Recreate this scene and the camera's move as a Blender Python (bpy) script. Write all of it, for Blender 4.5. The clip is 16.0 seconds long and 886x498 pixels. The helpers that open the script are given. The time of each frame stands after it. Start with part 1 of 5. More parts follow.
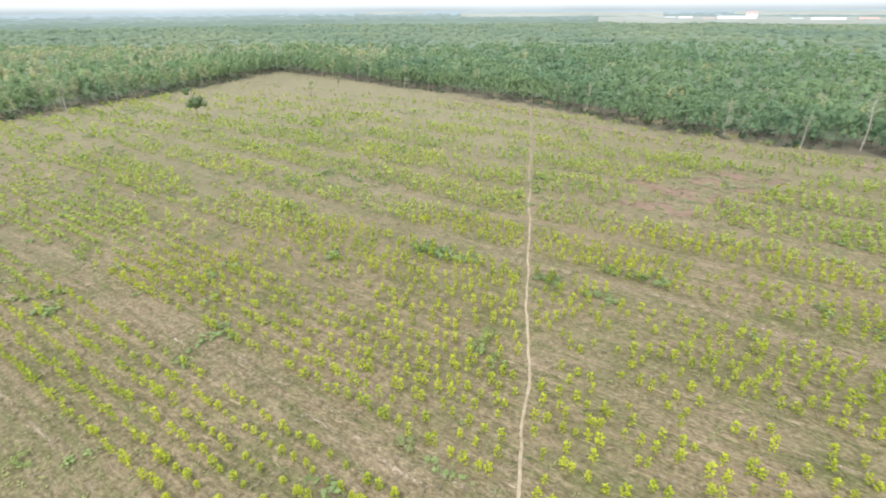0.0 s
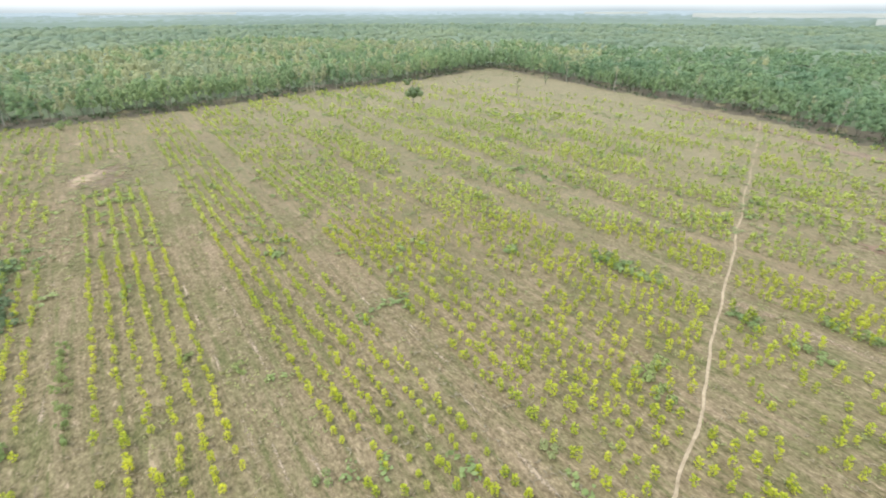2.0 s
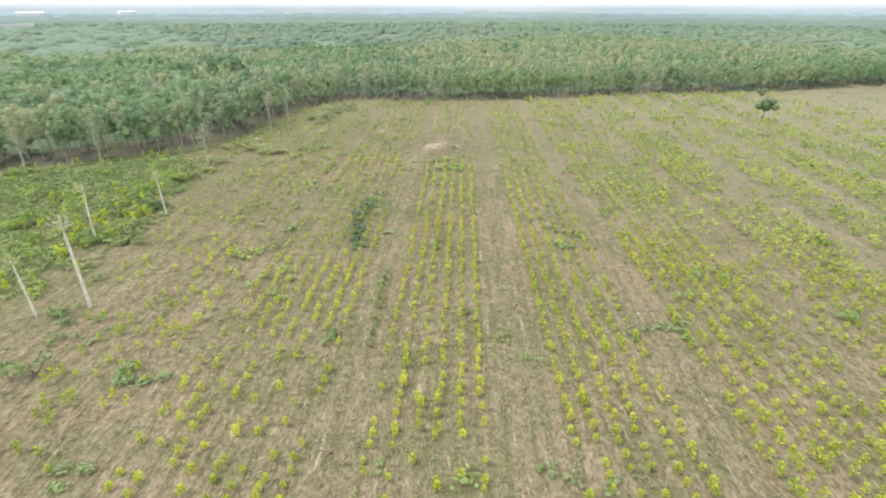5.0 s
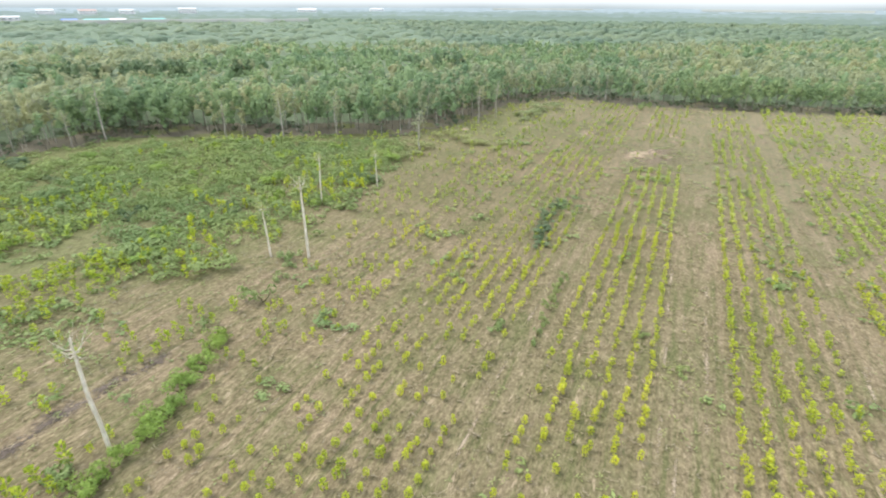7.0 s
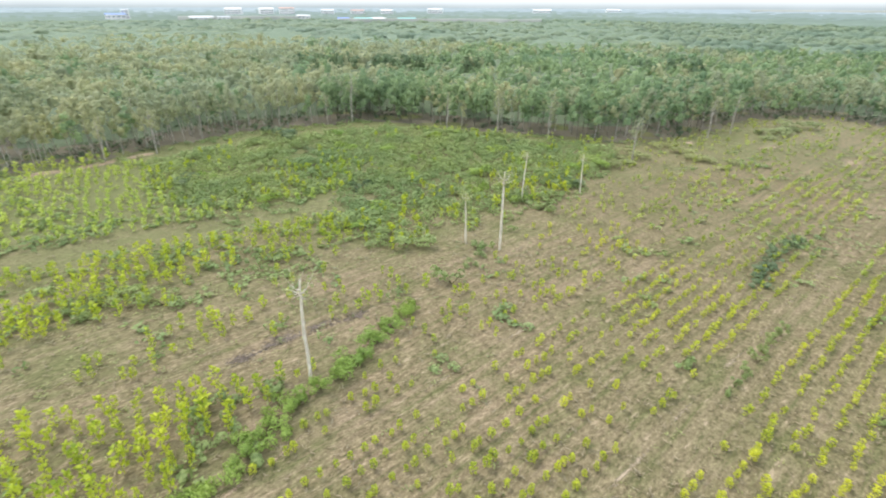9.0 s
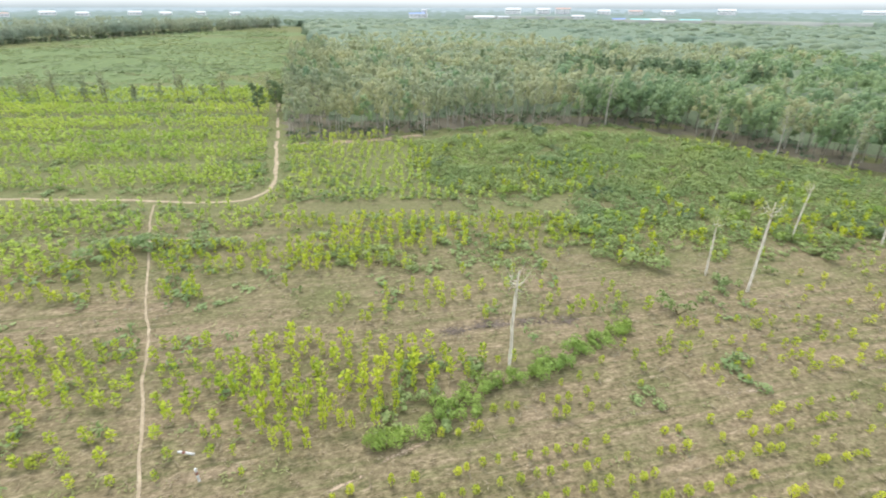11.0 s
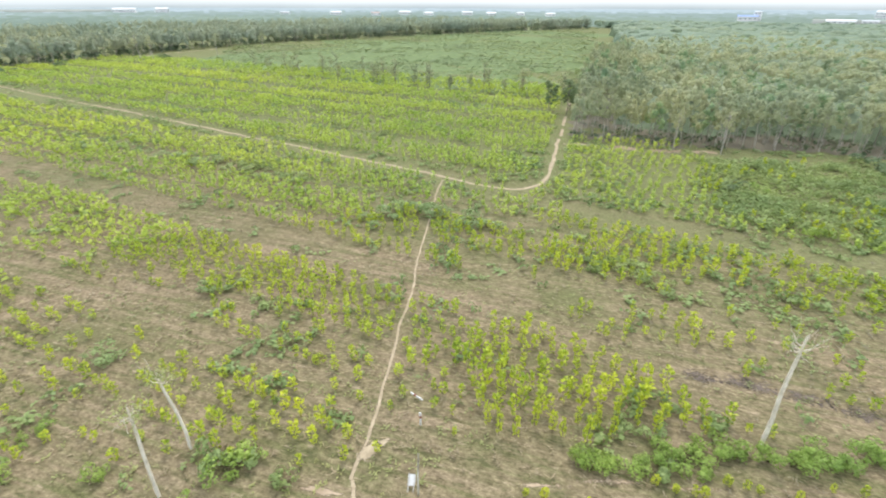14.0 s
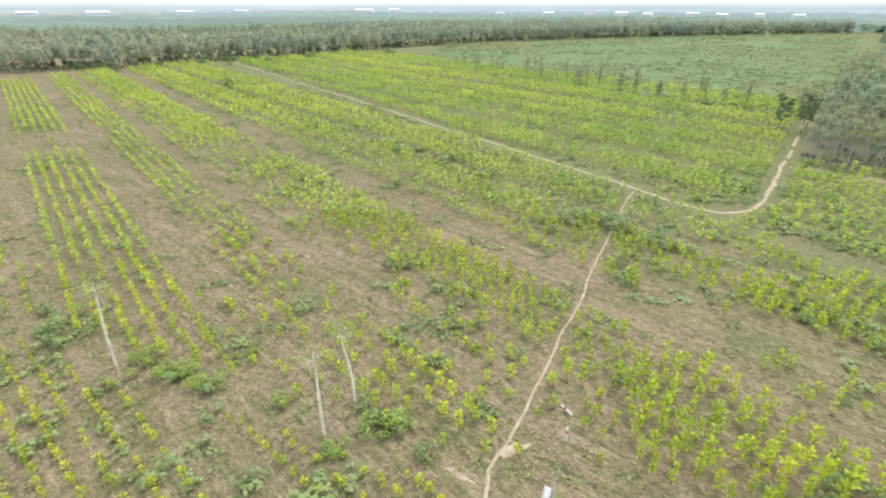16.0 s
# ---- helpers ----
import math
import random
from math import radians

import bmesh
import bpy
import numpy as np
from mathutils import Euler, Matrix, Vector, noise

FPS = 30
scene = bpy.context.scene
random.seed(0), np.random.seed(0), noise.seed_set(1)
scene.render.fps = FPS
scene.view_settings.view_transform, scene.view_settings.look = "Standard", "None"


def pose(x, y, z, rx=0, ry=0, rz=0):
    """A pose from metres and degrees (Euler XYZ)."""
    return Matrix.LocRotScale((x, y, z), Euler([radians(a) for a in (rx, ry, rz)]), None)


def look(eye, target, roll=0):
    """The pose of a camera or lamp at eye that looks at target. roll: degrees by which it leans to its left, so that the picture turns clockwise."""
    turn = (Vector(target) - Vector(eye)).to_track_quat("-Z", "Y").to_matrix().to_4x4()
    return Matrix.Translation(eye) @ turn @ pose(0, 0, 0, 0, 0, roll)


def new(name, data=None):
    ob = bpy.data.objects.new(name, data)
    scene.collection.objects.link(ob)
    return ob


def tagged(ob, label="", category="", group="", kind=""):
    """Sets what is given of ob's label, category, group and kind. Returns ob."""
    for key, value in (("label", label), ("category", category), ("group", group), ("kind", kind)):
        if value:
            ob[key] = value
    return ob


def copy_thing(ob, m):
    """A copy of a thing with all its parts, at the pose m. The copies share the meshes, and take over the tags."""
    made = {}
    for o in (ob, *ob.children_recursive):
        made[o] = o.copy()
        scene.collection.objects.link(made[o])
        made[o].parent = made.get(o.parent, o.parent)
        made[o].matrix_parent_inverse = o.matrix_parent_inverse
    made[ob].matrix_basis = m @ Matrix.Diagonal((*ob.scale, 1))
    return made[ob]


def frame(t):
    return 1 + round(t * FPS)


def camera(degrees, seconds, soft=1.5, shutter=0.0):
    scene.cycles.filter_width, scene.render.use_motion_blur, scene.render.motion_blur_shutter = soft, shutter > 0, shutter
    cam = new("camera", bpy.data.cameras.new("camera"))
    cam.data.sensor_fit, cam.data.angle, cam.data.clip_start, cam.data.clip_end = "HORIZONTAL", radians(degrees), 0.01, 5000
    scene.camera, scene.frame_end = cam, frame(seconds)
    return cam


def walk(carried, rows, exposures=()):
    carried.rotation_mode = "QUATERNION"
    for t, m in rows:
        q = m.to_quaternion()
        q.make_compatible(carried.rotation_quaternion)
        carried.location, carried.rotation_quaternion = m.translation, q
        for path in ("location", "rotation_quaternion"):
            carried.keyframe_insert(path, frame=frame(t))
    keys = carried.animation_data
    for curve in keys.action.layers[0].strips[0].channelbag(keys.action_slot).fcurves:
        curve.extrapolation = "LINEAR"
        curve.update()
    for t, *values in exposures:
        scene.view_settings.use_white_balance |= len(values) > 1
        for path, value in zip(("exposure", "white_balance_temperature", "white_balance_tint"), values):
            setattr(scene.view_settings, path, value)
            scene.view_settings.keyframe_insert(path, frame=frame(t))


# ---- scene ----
cam = camera(83.4, 16.0, soft=1.9, shutter=0.35)
# seconds, place, heading to the left of north, tilt, lean
VIEWS = [
    (0, 0.00, 0.00, 35.00, 0.00, -25.87, -0.37),
    (0.5, 0.02, -0.09, 34.98, 5.55, -25.87, -0.32),
    (1, 0.05, -0.17, 34.96, 11.26, -25.84, -0.24),
    (1.5, 0.07, -0.26, 34.94, 16.75, -25.85, -0.19),
    (2, 0.09, -0.34, 34.92, 22.48, -25.85, -0.14),
    (2.5, 0.12, -0.41, 34.90, 28.49, -25.88, -0.13),
    (3, 0.14, -0.48, 34.88, 35.01, -25.92, -0.08),
    (3.5, 0.17, -0.54, 34.86, 41.01, -25.92, -0.01),
    (4, 0.20, -0.59, 34.84, 46.68, -25.90, -0.02),
    (6.5, 0.36, -0.74, 34.77, 75.33, -26.14, 0.17),
    (7, 0.40, -0.76, 34.76, 81.04, -26.15, 0.21),
    (7.5, 0.44, -0.78, 34.75, 86.95, -26.16, 0.17),
    (8, 0.47, -0.80, 34.75, 92.78, -26.15, 0.15),
    (8.5, 0.51, -0.81, 34.75, 98.76, -26.14, 0.15),
    (9, 0.54, -0.83, 34.75, 105.06, -26.14, 0.21),
    (9.5, 0.57, -0.85, 34.74, 112.06, -26.12, 0.12),
    (10, 0.59, -0.87, 34.74, 119.46, -26.12, 0.18),
    (12.5, 0.67, -0.97, 34.70, 149.95, -26.16, 0.13),
    (13, 0.68, -0.99, 34.69, 154.52, -26.16, 0.25),
    (13.5, 0.69, -1.00, 34.68, 159.27, -26.18, 0.19),
    (14, 0.70, -1.02, 34.66, 164.91, -26.13, 0.17),
    (14.5, 0.71, -1.03, 34.65, 170.57, -26.10, 0.16),
    (15, 0.73, -1.05, 34.63, 175.92, -26.10, 0.16),
    (15.5, 0.74, -1.06, 34.62, 181.38, -26.07, 0.08),
    (16, 0.75, -1.07, 34.61, 186.91, -26.09, -0.00),
]
walk(cam, [(t, pose(x, y, z, 90 + tilt, 0, turn) @ pose(0, 0, 0, 0, 0, lean)) for t, x, y, z, turn, tilt, lean in VIEWS])

# ---- light: a bright, hazy overcast day ----
SUN_UP, SUN_TURN = radians(58), radians(200)
world = bpy.data.worlds.new("hazy_sky")
scene.world = world
world.use_nodes = True
sky = world.node_tree.nodes.new("ShaderNodeTexSky")
sky.sky_type, sky.sun_disc, sky.sun_elevation, sky.sun_rotation = "NISHITA", False, SUN_UP, SUN_TURN
sky.air_density, sky.dust_density, sky.ozone_density = 1.0, 1.5, 1.0
back = world.node_tree.nodes["Background"]
back.inputs["Strength"].default_value = 0.12
veil = world.node_tree.nodes.new("ShaderNodeMix")  # thin even cloud over the sky
veil.data_type = "RGBA"
veil.inputs[0].default_value = 0.62
veil.inputs[7].default_value = (7.6, 8.1, 8.8, 1)
world.node_tree.links.new(sky.outputs[0], veil.inputs[6])
world.node_tree.links.new(veil.outputs[2], back.inputs["Color"])
sun = new("sun", bpy.data.lights.new("sun", "SUN"))
sun.data.energy, sun.data.angle, sun.data.color = 1.3, radians(25), (1.0, 0.96, 0.9)
sun.matrix_world = look((0, 0, 0), (-math.sin(SUN_TURN) * math.cos(SUN_UP), -math.cos(SUN_TURN) * math.cos(SUN_UP), -math.sin(SUN_UP)))
scene.view_settings.exposure = 0.95
rng = np.random.default_rng(7)


# ---- materials ----
def shader(name, rough=0.8, spec=0.25):
    m = bpy.data.materials.new(name)
    m.use_nodes = True
    n, l = m.node_tree.nodes, m.node_tree.links
    b = n["Principled BSDF"]
    b.inputs["Roughness"].default_value = rough
    b.inputs["Specular IOR Level"].default_value = spec
    return m, n, l, b


def noise_node(n, l, coords, scale, detail=4.0, rough=0.6, stretch=None):
    t = n.new("ShaderNodeTexNoise")
    t.inputs["Scale"].default_value, t.inputs["Detail"].default_value, t.inputs["Roughness"].default_value = scale, detail, rough
    if stretch:
        turn, along = stretch
        mp = n.new("ShaderNodeMapping")
        mp.vector_type = "TEXTURE"
        mp.inputs["Rotation"].default_value = (0, 0, turn)
        mp.inputs["Scale"].default_value = (along, 1, 1)
        l.new(coords, mp.inputs["Vector"])
        coords = mp.outputs[0]
    l.new(coords, t.inputs["Vector"])
    return t.outputs["Fac"]


def ramp(n, l, fac, stops):
    r = n.new("ShaderNodeValToRGB")
    e = r.color_ramp.elements
    while len(e) < len(stops):
        e.new(0.5)
    for k, (p, c) in zip(e, stops):
        k.position, k.color = p, (*c, 1) if len(c) == 3 else c
    l.new(fac, r.inputs[0])
    return r.outputs["Color"]


def mixed(n, l, fac, a, b, how="MIX"):
    m = n.new("ShaderNodeMix")
    m.data_type, m.blend_type = "RGBA", how
    for sock, v in ((m.inputs[0], fac), (m.inputs[6], a), (m.inputs[7], b)):
        if isinstance(v, (int, float)):
            sock.default_value = v
        elif isinstance(v, tuple):
            sock.default_value = (*v, 1)
        else:
            l.new(v, sock)
    return m.outputs[2]


def place(n):
    return n.new("ShaderNodeNewGeometry").outputs["Position"]


def bumped(n, l, b, height, strength, distance):
    k = n.new("ShaderNodeBump")
    k.inputs["Strength"].default_value, k.inputs["Distance"].default_value = strength, distance
    l.new(height, k.inputs["Height"])
    l.new(k.outputs[0], b.inputs["Normal"])


ROW_TURN = math.atan2(0.558, -0.83)


def ground_material():
    m, n, l, b = shader("dry_grassland", 0.95, 0.1)
    p = place(n)
    broad = noise_node(n, l, p, 0.022, 5, 0.6)
    stripe = noise_node(n, l, p, 0.42, 5, 0.62, (ROW_TURN, 9.0))
    patch = noise_node(n, l, p, 0.11, 6, 0.65)
    fine = noise_node(n, l, p, 0.9, 7, 0.75)
    grain = noise_node(n, l, p, 9.0, 3, 0.6)
    blades = noise_node(n, l, p, 3.4, 6, 0.75, (ROW_TURN, 1.8))
    both = n.new("ShaderNodeMath")
    both.operation = "MULTIPLY_ADD"
    l.new(blades, both.inputs[0])
    both.inputs[1].default_value = 0.75
    less = n.new("ShaderNodeMath")
    less.operation = "MULTIPLY"
    l.new(fine, less.inputs[0])
    less.inputs[1].default_value = 0.4
    l.new(less.outputs[0], both.inputs[2])
    fine = both.outputs[0]
    straw = ramp(n, l, fine, [(0.42, (0.094, 0.074, 0.041)), (0.56, (0.225, 0.178, 0.105)), (0.72, (0.425, 0.345, 0.208))])
    soil = ramp(n, l, fine, [(0.42, (0.175, 0.13, 0.08)), (0.72, (0.46, 0.357, 0.235))])
    green = ramp(n, l, fine, [(0.42, (0.072, 0.074, 0.028)), (0.72, (0.235, 0.236, 0.105))])
    c = mixed(n, l, ramp(n, l, stripe, [(0.50, (0, 0, 0)), (0.66, (0.9, 0.9, 0.9))]), straw, soil)
    c = mixed(n, l, ramp(n, l, patch, [(0.48, (0, 0, 0)), (0.65, (0.75, 0.75, 0.75))]), c, green)
    rake = noise_node(n, l, p, 1.15, 4, 0.6, (ROW_TURN, 16.0))
    c = mixed(n, l, ramp(n, l, rake, [(0.35, (0.8, 0.8, 0.8)), (0.48, (0, 0, 0))]), c, green)
    c = mixed(n, l, ramp(n, l, rake, [(0.54, (0, 0, 0)), (0.66, (0.7, 0.7, 0.7))]), c, soil)
    c = mixed(n, l, ramp(n, l, broad, [(0.43, (0, 0, 0)), (0.67, (0.42, 0.42, 0.42))]), c, green)
    fleck = noise_node(n, l, p, 1.5, 6, 0.7, (ROW_TURN, 3.5))
    c = mixed(n, l, ramp(n, l, fleck, [(0.59, (0, 0, 0)), (0.68, (0.75, 0.75, 0.75))]), c, (0.50, 0.395, 0.265))
    c = mixed(n, l, ramp(n, l, fleck, [(0.33, (0.75, 0.75, 0.75)), (0.43, (0, 0, 0))]), c, (0.095, 0.105, 0.042))
    # the southern blocks are overgrown with green weeds
    dot = n.new("ShaderNodeVectorMath")
    dot.operation = "DOT_PRODUCT"
    l.new(p, dot.inputs[0])
    dot.inputs[1].default_value = (0.683, 0.73, 0)
    edge = n.new("ShaderNodeMath")
    edge.operation = "MULTIPLY_ADD"
    l.new(noise_node(n, l, p, 0.05, 5, 0.65, (2.39, 3.0)), edge.inputs[0])
    edge.inputs[1].default_value = 110
    l.new(dot.outputs["Value"], edge.inputs[2])
    reach = n.new("ShaderNodeMapRange")
    reach.inputs["From Min"].default_value, reach.inputs["From Max"].default_value = 4, -56
    reach.inputs["To Min"].default_value, reach.inputs["To Max"].default_value = 0, 0.85
    l.new(edge.outputs[0], reach.inputs["Value"])
    c = mixed(n, l, reach.outputs[0], c, ramp(n, l, fine, [(0.42, (0.105, 0.122, 0.045)), (0.72, (0.265, 0.285, 0.118))]))
    # towards the north the straw is paler: drier grass, plus haze put into colour
    north = n.new("ShaderNodeMath")
    north.operation = "MULTIPLY_ADD"
    l.new(noise_node(n, l, p, 0.035, 5, 0.65, (ROW_TURN, 3.0)), north.inputs[0])
    north.inputs[1].default_value = 120
    split = n.new("ShaderNodeSeparateXYZ")
    l.new(p, split.inputs[0])
    l.new(split.outputs["Y"], north.inputs[2])
    dry = n.new("ShaderNodeMapRange")
    dry.inputs["From Min"].default_value, dry.inputs["From Max"].default_value = 110, 240
    dry.inputs["To Min"].default_value, dry.inputs["To Max"].default_value = 0, 0.55
    l.new(north.outputs[0], dry.inputs["Value"])
    c = mixed(n, l, dry.outputs[0], c, ramp(n, l, fine, [(0.42, (0.23, 0.215, 0.125)), (0.72, (0.46, 0.41, 0.27))]))
    c = mixed(n, l, 0.55, c, ramp(n, l, grain, [(0.3, (0.42, 0.42, 0.42)), (0.7, (1, 1, 1))]), "MULTIPLY")
    l.new(c, b.inputs["Base Color"])
    bumped(n, l, b, fine, 0.35, 0.12)
    return m


def earth_material(name, dark, light, scale=1.2, feathered=True):
    m, n, l, b = shader(name, 0.95, 0.1)
    p = place(n)
    a = noise_node(n, l, p, scale, 6, 0.7)
    f = noise_node(n, l, p, scale * 9, 4, 0.6)
    c = ramp(n, l, a, [(0.3, dark), (0.65, light)])
    c = mixed(n, l, 0.3, c, ramp(n, l, f, [(0.3, (0.55, 0.53, 0.5)), (0.7, (1, 1, 1))]), "MULTIPLY")
    l.new(c, b.inputs["Base Color"])
    bumped(n, l, b, f, 0.5, 0.05)
    if not feathered:
        return m
    cover = n.new("ShaderNodeAttribute")
    cover.attribute_name = "cover"
    ragged = n.new("ShaderNodeMath")
    ragged.operation = "MULTIPLY_ADD"
    l.new(noise_node(n, l, p, 2.2, 5, 0.7), ragged.inputs[0])
    ragged.inputs[1].default_value = 2.4
    l.new(cover.outputs["Fac"], ragged.inputs[2])
    b.inputs["Alpha"].default_value = 1.0
    l.new(ramp(n, l, ragged.outputs[0], [(0.62, (0, 0, 0)), (0.85, (1, 1, 1))]), b.inputs["Alpha"])
    ragged.inputs[1].default_value = 0.9
    return m


def covered(mesh, values):
    a = mesh.attributes.new("cover", "FLOAT", "POINT")
    a.data.foreach_set("value", np.asarray(values, np.float32))
    return mesh


def leaf_material(name, dark, mid, light, tree_scale=0.18, through_light=0.25, grain=0.0):
    m, n, l, b = shader(name, 0.6, 0.3)
    geo = n.new("ShaderNodeNewGeometry")
    each = geo.outputs["Random Per Island"]
    big = noise_node(n, l, geo.outputs["Position"], tree_scale, 3, 0.6)
    c = ramp(n, l, each, [(0.0, dark), (0.5, mid), (1.0, light)])
    c = mixed(n, l, ramp(n, l, big, [(0.38, (0.0, 0.0, 0.0)), (0.66, (0.75, 0.75, 0.75))]), c, light)
    wide = noise_node(n, l, geo.outputs["Position"], tree_scale * 0.12, 4, 0.65)
    c = mixed(n, l, 1.0, c, ramp(n, l, wide, [(0.36, (0.78, 0.86, 0.9)), (0.64, (1.12, 1.06, 0.95))]), "MULTIPLY")
    if grain:
        sprays = noise_node(n, l, geo.outputs["Position"], grain, 4, 0.7)
        c = mixed(n, l, 1.0, c, ramp(n, l, sprays, [(0.34, (0.72, 0.75, 0.74)), (0.64, (1.1, 1.08, 1.05))]), "MULTIPLY")
        bumped(n, l, b, sprays, 0.5, 0.3 / grain)
    l.new(c, b.inputs["Base Color"])
    t = n.new("ShaderNodeBsdfTranslucent")
    l.new(c, t.inputs["Color"])
    s = n.new("ShaderNodeMixShader")
    s.inputs[0].default_value = through_light
    l.new(b.outputs[0], s.inputs[1])
    l.new(t.outputs[0], s.inputs[2])
    l.new(s.outputs[0], n["Material Output"].inputs["Surface"])
    return m


def bark_material(name, dark, light):
    m, n, l, b = shader(name, 0.85, 0.15)
    p = place(n)
    a = noise_node(n, l, p, 1.5, 5, 0.65)
    f = noise_node(n, l, p, 14, 4, 0.6)
    c = ramp(n, l, a, [(0.35, dark), (0.6, light)])
    c = mixed(n, l, 0.35, c, ramp(n, l, f, [(0.3, (0.5, 0.48, 0.45)), (0.65, (1, 1, 1))]), "MULTIPLY")
    l.new(c, b.inputs["Base Color"])
    bumped(n, l, b, f, 0.5, 0.02)
    return m


def plain_material(name, colour, rough=0.7, wear=0.3):
    m, n, l, b = shader(name, rough, 0.3)
    f = noise_node(n, l, place(n), 0.7, 5, 0.65)
    worn = tuple(v * 0.6 for v in colour)
    l.new(mixed(n, l, ramp(n, l, f, [(0.4, (0, 0, 0)), (0.75, (wear, wear, wear))]), colour, worn), b.inputs["Base Color"])
    return m


GROUND = ground_material()
SAND = earth_material("trodden_sand", (0.29, 0.232, 0.15), (0.51, 0.42, 0.29), 0.8)
PINK_SOIL = earth_material("bare_pinkish_soil", (0.30, 0.225, 0.15), (0.50, 0.395, 0.275), 0.6)
RED_SOIL = earth_material("reddish_ploughed_soil", (0.20, 0.14, 0.098), (0.315, 0.225, 0.16), 0.7)
BROWN_SOIL = earth_material("brown_margin_soil", (0.20, 0.155, 0.11), (0.34, 0.265, 0.19), 0.5)
ASH_SOIL = earth_material("burnt_grey_soil", (0.11, 0.09, 0.075), (0.21, 0.17, 0.14), 0.5)
YOUNG = leaf_material("young_yellow_green_leaves", (0.15, 0.225, 0.025), (0.43, 0.50, 0.045), (0.68, 0.70, 0.07), 0.25, 0.4)
LUSH = leaf_material("lush_young_leaves", (0.17, 0.26, 0.028), (0.44, 0.53, 0.05), (0.64, 0.69, 0.065), 0.2, 0.4)
SHRUB = leaf_material("green_shrub_leaves", (0.19, 0.265, 0.098), (0.27, 0.355, 0.13), (0.36, 0.445, 0.175), 0.25, 0.35)
HEDGE_LEAF = leaf_material("bright_hedge_leaves", (0.20, 0.30, 0.06), (0.285, 0.40, 0.085), (0.38, 0.50, 0.115), 0.3, 0.35)
WEED = leaf_material("weed_leaves", (0.19, 0.22, 0.09), (0.28, 0.31, 0.13), (0.38, 0.405, 0.17), 0.12, 0.3)
FIELD_LUSH = leaf_material("greener_sapling_leaves", (0.28, 0.39, 0.078), (0.44, 0.55, 0.105), (0.60, 0.68, 0.14), 0.12, 0.4)
FIELD_LEAF = leaf_material("paler_sapling_leaves", (0.28, 0.36, 0.07), (0.42, 0.50, 0.10), (0.55, 0.61, 0.14), 0.25, 0.4)
STRAW = leaf_material("dry_grass_blades", (0.18, 0.15, 0.098), (0.27, 0.225, 0.147), (0.38, 0.32, 0.215), 0.1, 0.25)
CANOPY = leaf_material("forest_leaves", (0.22, 0.32, 0.165), (0.275, 0.39, 0.20), (0.335, 0.445, 0.23), 0.22, 0.4, 1.4)
OLIVE = leaf_material("thin_olive_leaves", (0.40, 0.42, 0.25), (0.45, 0.475, 0.285), (0.505, 0.53, 0.32), 0.22, 0.45, 1.6)
DEEP_CANOPY = leaf_material("deep_green_forest_leaves", (0.165, 0.26, 0.14), (0.215, 0.325, 0.175), (0.27, 0.385, 0.205), 0.22, 0.38, 1.4)
# forest green made greyer and bluer, so the far wood carries painted haze
FAR_CANOPY = leaf_material("hazed_wood_leaves", (0.215, 0.29, 0.19), (0.24, 0.317, 0.208), (0.272, 0.35, 0.232), 0.05, 0.35, 0.5)
DARKLEAF = leaf_material("dark_green_leaves", (0.10, 0.155, 0.08), (0.16, 0.225, 0.11), (0.22, 0.29, 0.14), 0.3, 0.3)
BARK = bark_material("grey_bark", (0.12, 0.10, 0.08), (0.26, 0.23, 0.19))
RIM_BARK = bark_material("weathered_pale_bark", (0.34, 0.31, 0.26), (0.56, 0.52, 0.45))
PALE_BARK = bark_material("pale_smooth_bark", (0.66, 0.59, 0.48), (0.9, 0.83, 0.71))
STEM = bark_material("green_brown_stem", (0.10, 0.09, 0.045), (0.19, 0.17, 0.08))


# ---- helpers for meshes ----
def quads(name, verts, faces, material, smooth=False):
    me = bpy.data.meshes.new(name)
    verts, faces = np.asarray(verts, np.float32), np.asarray(faces, np.int32)
    me.vertices.add(len(verts))
    me.vertices.foreach_set("co", verts.ravel())
    me.loops.add(faces.size)
    me.loops.foreach_set("vertex_index", faces.ravel())
    me.polygons.add(len(faces))
    me.polygons.foreach_set("loop_start", np.arange(0, faces.size, faces.shape[1], dtype=np.int32))
    if smooth:
        me.polygons.foreach_set("use_smooth", np.ones(len(faces), bool))
    me.update(calc_edges=True)
    me.materials.append(material)
    return me


def piece(name, mesh, parent, label=""):
    ob = new(name, mesh)
    ob.parent = parent
    return tagged(ob, label)


def part(name, bm, material, parent, label=""):
    me = bpy.data.meshes.new(name)
    bm.to_mesh(me)
    bm.free()
    me.materials.append(material)
    return piece(name, me, parent, label)


def merged(items):
    """One set of corners and faces out of several."""
    out_v, out_f, n = [], [], 0
    for v, f in items:
        out_v.append(v)
        out_f.append(np.asarray(f) + n)
        n += len(v)
    return np.concatenate(out_v), np.concatenate(out_f)


def unit(v):
    return v / np.maximum(np.linalg.norm(v, axis=-1, keepdims=True), 1e-9)


def kites(centres, ways, length, width, fold=0.25, facing=None):
    """A leaf or spray of leaves at each centre, along its way: a folded four-cornered blade."""
    n = len(centres)
    ways = unit(ways)
    hint = unit(rng.normal(size=(n, 3)))
    if facing is not None:
        hint = hint * 0.45 + unit(np.asarray(facing, float))
    side = unit(np.cross(hint, ways))
    up = np.cross(ways, side)
    length, width = np.broadcast_to(length, n)[:, None], np.broadcast_to(width, n)[:, None]
    v = np.stack([centres - ways * length * 0.5, centres + side * width * 0.5 + up * width * fold,
                  centres + ways * length * 0.5, centres - side * width * 0.5 + up * width * fold], 1).reshape(-1, 3)
    return v, np.arange(4 * n).reshape(-1, 4)


